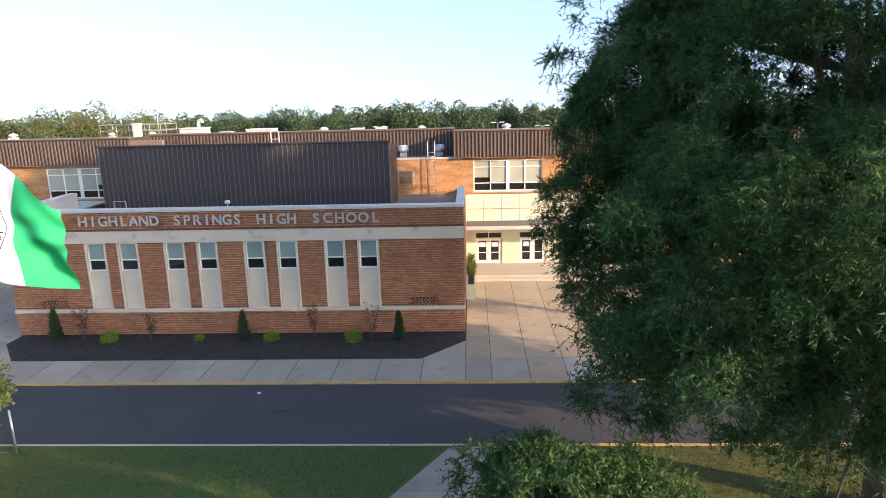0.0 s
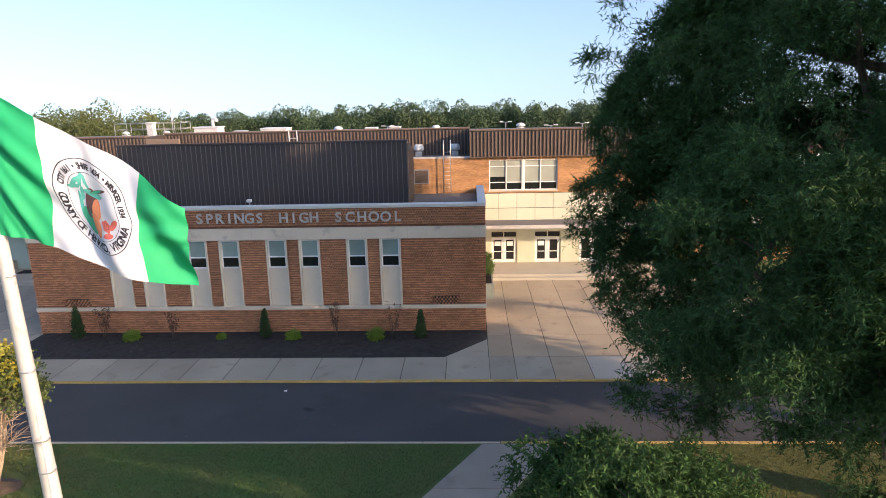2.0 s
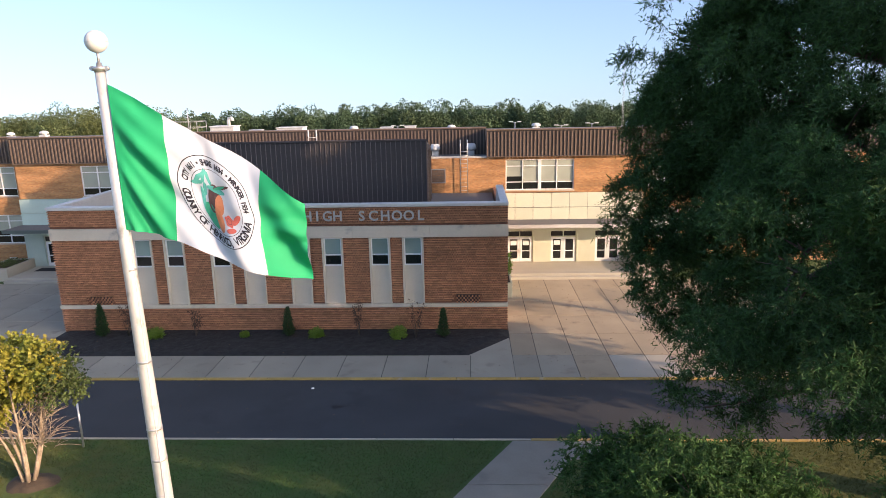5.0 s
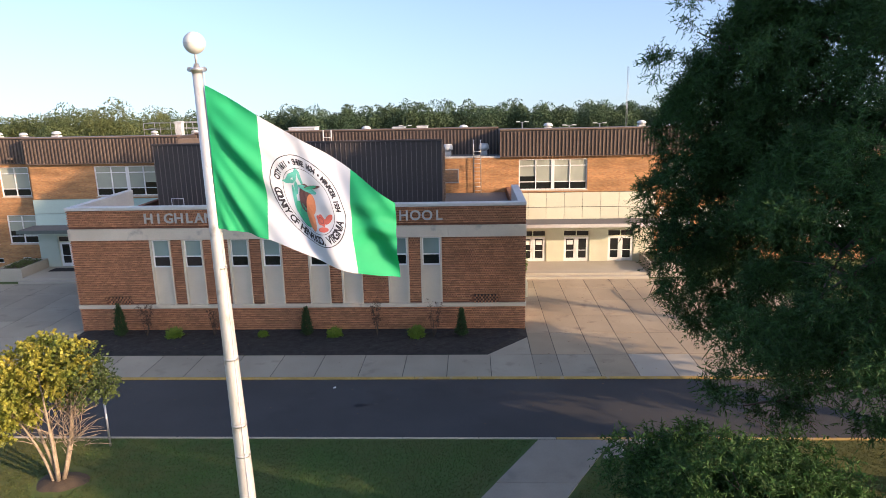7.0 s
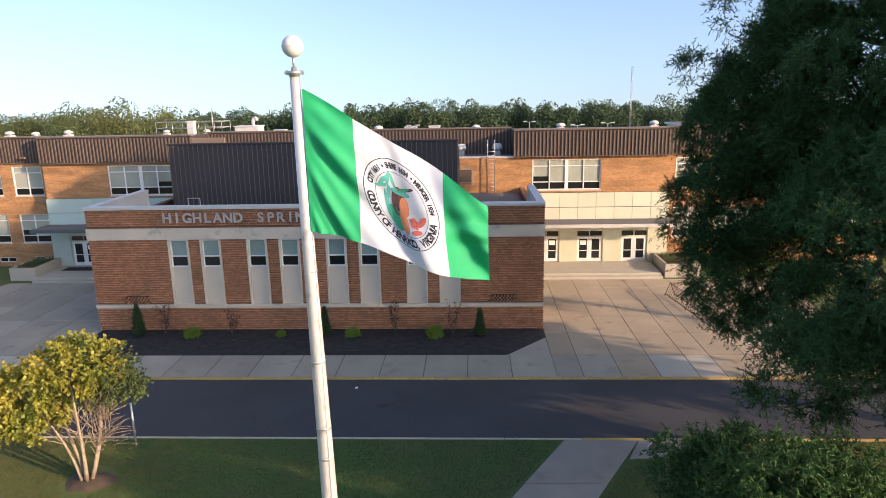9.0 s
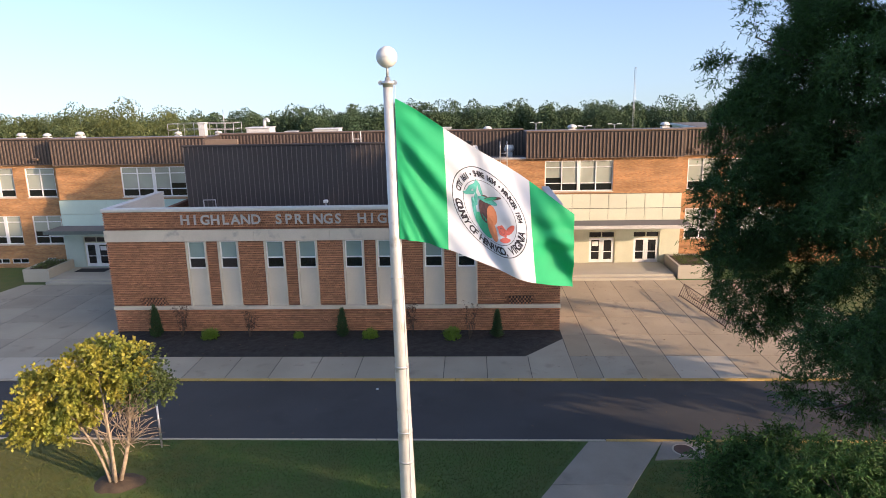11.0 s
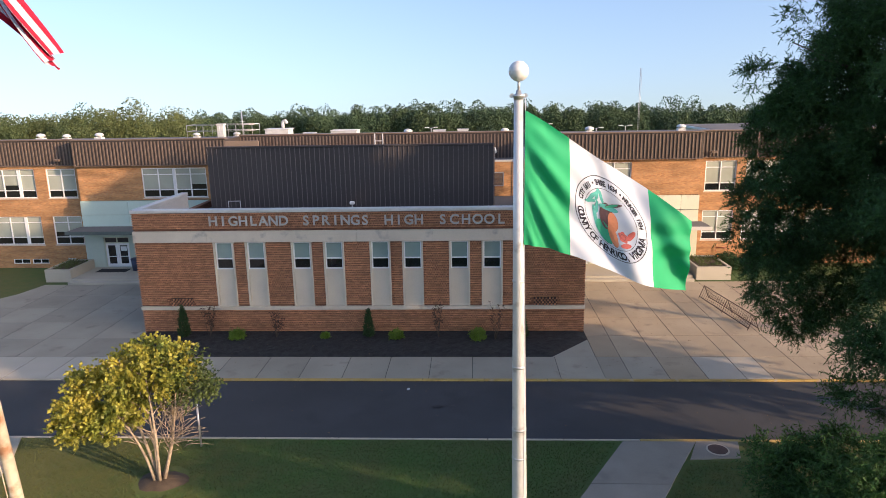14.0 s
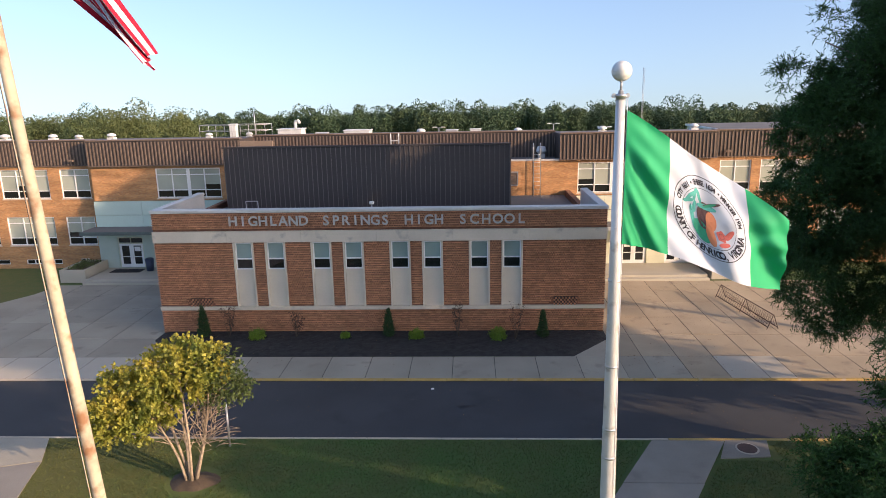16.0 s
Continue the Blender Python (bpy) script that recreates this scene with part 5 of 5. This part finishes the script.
band("green_band", 0.76, 1.0, F_GREEN)
SIDE = 1.0


def on_flag(name, pts, faces, mat, off=0.005):
    """Flat printed shape given in metres round the seal's centre."""
    P = np.array(pts, float)
    out = cloth_off(0.505 + P[:, 0] / FLY, 0.5 + P[:, 1] / HOIST, SIDE * off)
    return quads(name, out, faces, mat, flag)


def ring_shape(r0, r1, n=72):
    pts = [(r * math.cos(k * math.tau / n), r * math.sin(k * math.tau / n)) for r in (r0, r1) for k in range(n)]
    return pts, [(k, (k + 1) % n, n + (k + 1) % n, n + k) for k in range(n)]


def blob(cx, cy, rx, ry, turn=0.0, n=24, wob=0.0):
    pts = [(cx, cy)]
    c, s = math.cos(turn), math.sin(turn)
    for ring in (0.5, 1.0):
        for k in range(n):
            a = k * math.tau / n
            r = ring * (1 + wob * math.sin(5 * a))
            x, y = rx * r * math.cos(a), ry * r * math.sin(a)
            pts.append((cx + c * x - s * y, cy + s * x + c * y))
    fs = [(0, 1 + k, 1 + (k + 1) % n) for k in range(n)] + [(1 + k, 1 + n + k, 1 + n + (k + 1) % n, 1 + (k + 1) % n) for k in range(n)]
    return pts, fs


on_flag("seal_ring", *ring_shape(0.535, 0.545), INK)
on_flag("seal_ring", *ring_shape(0.385, 0.391), INK)
for turn, lx, ly in ((0.9, -0.27, 0.20), (1.35, -0.20, 0.25), (1.9, -0.13, 0.25), (0.5, -0.30, 0.12), (1.5, -0.20, 0.08)):
    on_flag("seal_shape", *blob(lx, ly, 0.10, 0.026, turn, wob=0.1), S_TEAL, 0.004)
on_flag("seal_shape", *blob(-0.23, -0.08, 0.03, 0.17, 0.15), S_TEAL, 0.004)
on_flag("seal_shape", *blob(-0.10, -0.22, 0.10, 0.16, 0.55), S_GREEN, 0.005)
on_flag("seal_shape", *blob(-0.06, 0.02, 0.10, 0.19, -0.1), S_BROWN, 0.006)
on_flag("seal_shape", *blob(0.03, -0.02, 0.075, 0.13, -0.1), S_TAN, 0.008)
on_flag("seal_shape", *blob(0.02, -0.21, 0.06, 0.16, 0.25), S_TAN, 0.0075)
on_flag("seal_shape", *blob(-0.02, 0.15, 0.15, 0.04, 0.15), S_TEAL, 0.010)
on_flag("seal_shape", *blob(0.06, 0.22, 0.15, 0.022, 0.5), S_BROWN, 0.011)
on_flag("seal_shape", *blob(0.03, 0.20, 0.12, 0.018, 0.6), S_GREEN, 0.012)
on_flag("seal_shape", *blob(0.17, -0.16, 0.07, 0.075, 0.0, wob=0.12), S_ROSE, 0.006)
on_flag("seal_ring", *[[(0.17 + x, -0.16 + y) for x, y in pts] if k == 0 else pts for k, pts in enumerate(ring_shape(0.034, 0.041, 24))], S_BROWN, 0.008)
on_flag("seal_shape", *blob(0.29, -0.09, 0.035, 0.11, -0.6), S_ROSE, 0.007)
on_flag("seal_shape", *blob(0.20, -0.27, 0.09, 0.03, 0.5), S_ROSE, 0.007)


def arc_text(text, radius, start, end, size, inward):
    """Letters round the seal: inward False reads along the top, True along the bottom."""
    for i, ch in enumerate(text):
        if ch == " ":
            continue
        me = glyph(ch, size, 0, 0.004)
        a = radians(start + (end - start) * i / (len(text) - 1))
        V = np.array([tuple(v.co)[:2] for v in me.vertices])
        V[:, 1] -= size * 0.35
        V *= np.array([0.85, 1.0])
        if inward:
            tx, ty, rx_, ry_ = -math.sin(a), math.cos(a), -math.cos(a), -math.sin(a)
        else:
            tx, ty, rx_, ry_ = math.sin(a), -math.cos(a), math.cos(a), math.sin(a)
        pts = np.stack([radius * math.cos(a) + V[:, 0] * tx + V[:, 1] * rx_, radius * math.sin(a) + V[:, 0] * ty + V[:, 1] * ry_], axis=1)
        on_flag("seal_letter", pts, [tuple(p.vertices) for p in me.polygons], INK, 0.006)
        bpy.data.meshes.remove(me)


arc_text("COUNTY OF HENRICO, VIRGINIA", 0.462, 190, 350, 0.135, True)
arc_text("CITY 1611 \u2022 SHIRE 1634 \u2022 MANAGER 1934", 0.462, 168, 12, 0.095, False)

# second pole with a striped flag
QX, QY = -12.50, 6.9
pole2 = thing("flagpole", (QX, QY, 0), "weathered cream steel flagpole with rust streaks", "flagpole")
part("shaft", tube([(0, 0, -0.05), (-0.45, 0, 8.0), (-0.74, 0, 13.0), (-1.06, 0, 18.6)], [0.095, 0.082, 0.068, 0.05], 20), POLE_RUST, pole2)
part("halyard", tube([(-0.165, -0.05, 1.2), (-0.60, -0.05, 9.0), (-1.12, -0.04, 18.4)], 0.009, 5), MAT_BLACK, pole2)
part("cable", tube([(-0.14, -0.09, 1.2), (-0.575, -0.08, 9.0), (-1.10, -0.06, 18.4)], 0.008, 5), POLE_RUST, pole2)
bm = bmesh.new()
bmesh.ops.create_uvsphere(bm, u_segments=24, v_segments=14, radius=0.13, matrix=Matrix.Translation((-1.06, 0, 18.72)))
part("ball", bm, ROOF_UNIT, pole2)
stripes = thing("striped_flag", (QX, QY, 0), "red and white striped flag with a blue corner, hanging limp", "flag")


def limp(u, v):
    x = -0.93 + 1.92 * u ** 1.1 - 0.42 * (1 - v) * u * (1 - u) * 2
    z = 16.15 + 1.75 * v * (1 - 0.88 * u ** 0.8) - 2.30 * u ** 1.15
    y = 0.12 * np.sin(9 * u + 5 * v) * np.minimum(1, 3 * u) + 0.10 * np.sin(14 * v) * u
    return np.stack([x, y, z], axis=-1)


for i in range(13):
    segs = ((0.0, 0.4, F_BLUE), (0.4, 1.0, F_RED if i % 2 == 0 else F_WHITE)) if i >= 6 else ((0.0, 1.0, F_RED if i % 2 == 0 else F_WHITE),)
    for u0, u1, mt in segs:
        nu = int(60 * (u1 - u0))
        U, V = np.meshgrid(np.linspace(u0, u1, nu), np.linspace(i / 13, (i + 1) / 13, 4))
        P = limp(U, V).reshape(-1, 3)
        k = (np.arange(3)[:, None] * nu + np.arange(nu - 1)[None]).ravel()
        q = np.stack([k, k + 1, k + 1 + nu, k + nu], axis=1)
        B = P + np.array([0, 0.004, 0])
        quads("canton" if mt is F_BLUE else "stripe", np.concatenate([P, B]), np.concatenate([q, q[:, ::-1] + len(P)]), mt, stripes, True)

# ---------------------------------------------------------------- small things
post = thing("sign_post", (-17.38, 22.4, 0), "thin grey metal post at the lawn edge", "post")
part("post", tube([(0, 0, -0.05), (0, 0, 1.8)], 0.04, 8), STEEL, post)
rack = thing("bike_rack", (9.0, 38.45, 0), "long rusty dark steel bicycle rack on the forecourt", "bike rack")
rack.rotation_euler.z = radians(7.0)
L0, L1 = -3.05, 3.05
for dx, z in ((-0.28, 0.12), (0.28, 0.12), (0.0, 0.85)):
    part("rail", tube([(dx, L0, z), (dx, L1, z)], 0.025, 6), DARK_STEEL, rack)
for yy in (L0, (L0 + L1) / 2, L1):
    for dx in (-0.34, 0.34):
        part("leg", tube([(dx, yy, 0.0), (0, yy, 0.87)], 0.024, 6), DARK_STEEL, rack)
for i in range(1, 24):
    yy = L0 + (L1 - L0) * i / 24
    part("bar", tube([(-0.28, yy, 0.12), (0, yy, 0.85), (0.28, yy, 0.12)], 0.014, 5), DARK_STEEL, rack)
litter = thing("paper_cup", (-9.62, 27.65, -0.075), "crumpled white paper cup on the asphalt", "litter")
part("cup", tube([(-0.06, 0, 0.04), (0.07, 0.03, 0.05)], [0.035, 0.045], 10), PAPER, litter)
litter2 = thing("paper_cup", (-23.2, 24.2, -0.075), "white paper scrap on the asphalt beside the kerb", "litter")
part("cup", tube([(-0.06, 0, 0.04), (0.07, 0.03, 0.05)], [0.04, 0.05], 10), PAPER, litter2)
binn = thing("litter_bin", (-32.9, 48.3, 0.30), "dark blue plastic litter bin beside the doors", "bin")
part("body", tube([(0, 0, 0), (0, 0, 0.85)], [0.27, 0.32], 20), BIN_BLUE, binn)
part("rim", tube([(0, 0, 0.85), (0, 0, 0.92), (0, 0, 1.0)], [0.34, 0.34, 0.24], 20), BIN_BLUE, binn)
matt = thing("door_mat", (-34.7, 48.2, 0.30), "black rubber door mat before the doors", "mat")
part("mat", boxes((-1.2, 1.2, -0.5, 0.5, 0.0, 0.02), bevel=0.008), MAT_BLACK, matt)

# roof equipment
vent_first = None
for x, y, z, k in ((-44.0, 56, 10.0, 1.35), (-41.4, 55.5, 10.0, 0.9), (-38.8, 56, 10.0, 1.0), (-48.3, 56, 10.0, 1.1), (-3.8, 55, 10.0, 0.9), (3.05, 54.5, 10.0, 1.0), (-11.85, 55, 10.0, 1.0), (10.9, 56, 10.0, 1.0), (-30.2, 56, 10.0, 0.8), (-26.7, 56, 10.0, 0.8), (-52.5, 56, 10.0, 1.0)):
    if vent_first is None:
        vent_first = thing("roof_vent", (x, y, z), "white mushroom-shaped roof exhaust vent", "vent", "roof vents")
        part("curb", boxes((-0.3, 0.3, -0.3, 0.3, 0, 0.2), bevel=0.01), ROOF_UNIT, vent_first)
        part("neck", tube([(0, 0, 0.2), (0, 0, 0.34)], 0.2, 14), ROOF_UNIT, vent_first)
        part("cap", tube([(0, 0, 0.3), (0, 0, 0.38), (0, 0, 0.5), (0, 0, 0.56)], [0.36, 0.38, 0.28, 0.08], 18), ROOF_UNIT, vent_first)
    else:
        c = copy_thing(vent_first, Matrix.Translation((x, y, z)))
        c.scale = (k, k, k)
ahu = thing("air_handler", (-23.0, 56.0, 10.0), "white boxed air handler with a gooseneck duct on the roof", "air handler")
part("casing", boxes((-1.0, 1.0, -0.8, 0.8, 0.0, 0.62), bevel=0.03), ROOF_UNIT, ahu)
part("lid", boxes((-1.08, 1.08, -0.88, 0.88, 0.624, 0.70), bevel=0.02), ROOF_UNIT, ahu)
part("gooseneck", tube([(0.35, 0, 0.7), (0.35, 0, 1.15), (0.42, 0, 1.32), (0.56, 0, 1.36), (0.66, 0, 1.25), (0.68, 0, 1.1)], 0.14, 12), ROOF_UNIT, ahu)
for x, y, w, h, d in ((-17.3, 56, 1.1, 0.5, 0.8), (-9.3, 57, 0.5, 0.35, 0.5), (-20.5, 57, 0.5, 0.3, 0.4), (-7.3, 58, 0.45, 0.4, 0.4), (-3.0, 54.5, 0.4, 0.3, 0.4), (-28.2, 56.5, 0.28, 1.15, 0.3)):
    u = thing("roof_unit", (x, min(y, 56.5), 10.0), "white boxed ventilation unit on the flat roof", "roof unit", "roof units")
    part("casing", boxes((-w, w, -d, d, 0.0, h * 0.86), bevel=0.02), ROOF_UNIT, u)
    part("lid", boxes((-w - 0.05, w + 0.05, -d - 0.05, d + 0.05, h * 0.86 + 0.004, h), bevel=0.015), ROOF_UNIT, u)
for fan_x in (-2.2, -5.0):
    low_unit = thing("roof_unit", (fan_x, 51.6, 8.3), "small white fan unit on the low roof", "roof unit", "roof units")
    part("curb", boxes((-0.25, 0.25, -0.25, 0.25, 0, 0.35), bevel=0.02), ROOF_UNIT, low_unit)
    part("cowl", tube([(0, 0, 0.35), (0, 0, 0.5), (0, 0, 0.62), (0, 0, 0.9)], [0.18, 0.4, 0.4, 0.3], 16), ROOF_UNIT, low_unit)
enc = thing("roof_guardrail", (-27.8, 56.0, 10.0), "galvanised guardrail round roof equipment", "guardrail")
for dx in (-2.8, -1.4, 0.0, 1.4, 2.8):
    for dy in (-1.0, 1.0):
        part("post", tube([(dx, dy, 0), (dx, dy, 1.1)], 0.022, 6), STEEL, enc)
for z in (0.6, 1.1):
    for dy in (-1.0, 1.0):
        part("bar", tube([(-2.8, dy, z), (2.8, dy, z)], 0.018, 6), STEEL, enc)
    for dx in (-2.8, 2.8):
        part("bar", tube([(dx, -1.0, z), (dx, 1.0, z)], 0.018, 6), STEEL, enc)
aer = thing("roof_aerial", (-26.25, 56.3, 10.0), "thin steel aerial on the roof", "aerial")
part("pole", tube([(0, 0, 0), (0, 0, 2.2)], 0.04, 6), STEEL, aer)
part("arm", tube([(-0.25, 0, 1.3), (0.25, 0, 1.3)], 0.02, 5), STEEL, aer)
hl = thing("roof_ladder", (-12.9, 44.6, 9.82), "white ladder top standing above the metal roof edge", "ladder")
for dx in (-0.27, 0.27):
    part("rail", tube([(dx, 0, 0), (dx, 0, 1.0)], 0.04, 8), ROOF_UNIT, hl)
for z in (0.2, 0.5):
    part("rung", tube([(-0.27, 0, z), (0.27, 0, z)], 0.025, 6), ROOF_UNIT, hl)
for x in (-39.05, 11.6, 24.5):
    wl = thing("wall_lamp", (x, SY - 0.15, 8.75), "brown wall floodlight on the metal band", "lamp", "wall lamps")
    part("bracket", boxes((-0.06, 0.06, -0.12, 0.05, -0.05, 0.05)), RIB_METAL, wl)
    part("head", boxes((-0.22, 0.22, -0.35, -0.121, -0.06, 0.12), bevel=0.03), RIB_METAL, wl)
hall = thing("far_hall", (30, 96, 0), "long low white flat-roofed hall behind the wing", "building")
part("wall", boxes((-3.2, 24, -4, 12, 0, 7.5)), CREAM_WALL, hall)
part("roof_edge", boxes((-3.5, 24.3, -4.3, 12.3, 7.5, 7.8), bevel=0.03), ROOF_UNIT, hall)
part("roof", boxes((-3.3, 24.1, -4.1, 12.1, 7.8, 7.84)), ROOFING, hall)
for x, y in ((9.0, 84), (13.5, 88), (-12.0, 90), (4.0, 95)):
    lp = thing("car_park_lamp", (x, y, -0.02), "tall grey twin-headed car park lamp", "street lamp", "car park lamps")
    part("pole", tube([(0, 0, 0), (0, 0, 8.8)], [0.1, 0.06], 8), STEEL, lp)
    part("arm", tube([(-0.5, 0, 8.85), (0, 0, 8.75), (0.5, 0, 8.85)], 0.04, 6), STEEL, lp)
    for dx in (-0.6, 0.6):
        part("head", boxes((dx - 0.28, dx + 0.28, -0.16, 0.16, 8.8, 8.92), bevel=0.03), ROOF_UNIT, lp)

# small marks and litter on the ground
OIL = material("oil_mark", (0.018, 0.018, 0.02), 0.5, vary=0.3, grain=12, coarse=4, bump=0)
for x, y, r in ((-10.47, 26.64, 0.13), (-8.17, 25.93, 0.27), (-7.8, 25.99, 0.11), (-7.5, 26.1, 0.12)):
    bm = bmesh.new()
    rim = [bm.verts.new((math.cos(a) * r * random.uniform(0.7, 1.15), math.sin(a) * r * random.uniform(0.45, 0.75), 0.0)) for a in [k * math.tau / 16 for k in range(16)]]
    bm.faces.new(rim)
    mark = solid("oil_stain", bm, OIL, "dark oil stain on the asphalt drive", "stain", "oil stains")
    mark.location = (x, y, -0.071)
n = 900
fx, fy = rng.uniform(-24, 16, n), rng.uniform(23.3, 45, n)
spot = ((fy > 28.9) & (fx > -0.1)) | ((fy > 28.9) & (fy < 34.9) & (rng.random(n) < 0.5)) | ((fy < 28.4) & (rng.random(n) < 0.35 + 0.5 * (fx > 3)))
fx, fy = fx[spot], fy[spot]
fz = np.where(fy < 28.5, -0.064, np.where((fx < -0.3) & (fy > BED_Y), 0.135, 0.012))
a = rng.uniform(0, math.tau, len(fx))
lf, wd = rng.uniform(0.03, 0.06, len(fx)), rng.uniform(0.012, 0.025, len(fx))
ax, ay = np.cos(a), np.sin(a)
up = rng.uniform(0.0, 0.02, len(fx))
v = np.stack([np.stack([fx - ax * lf, fy - ay * lf, fz], 1), np.stack([fx - ay * wd, fy + ax * wd, fz + up], 1), np.stack([fx + ax * lf, fy + ay * lf, fz], 1), np.stack([fx + ay * wd, fy - ax * wd, fz + up], 1)], axis=1).reshape(-1, 3)
LEAF_FALLEN = material("fallen_leaf", (0.20, 0.12, 0.05), 0.8, vary=0.4, grain=8, coarse=2, bump=0, island=0.5)
tagged(quads("fallen_leaves", v, np.arange(len(v)).reshape(-1, 4), LEAF_FALLEN), "scattered dry brown leaves on paving and drive", "leaves", kind="stuff")
PIPE_RED = material("red_pipe_paint", (0.42, 0.12, 0.06), 0.6, vary=0.25, grain=15, coarse=3)
pipe = thing("wall_pipe", (12.85, SY, 1.05), "red painted pipe bracket on the brick wall", "pipe")
part("pipe", tube([(-0.45, 0.02, 0.0), (-0.45, -0.12, 0.0), (-0.45, -0.12, 0.3), (0.42, -0.12, 0.3), (0.42, -0.12, 0.1), (0.42, 0.02, 0.1)], 0.035, 8), PIPE_RED, pipe)
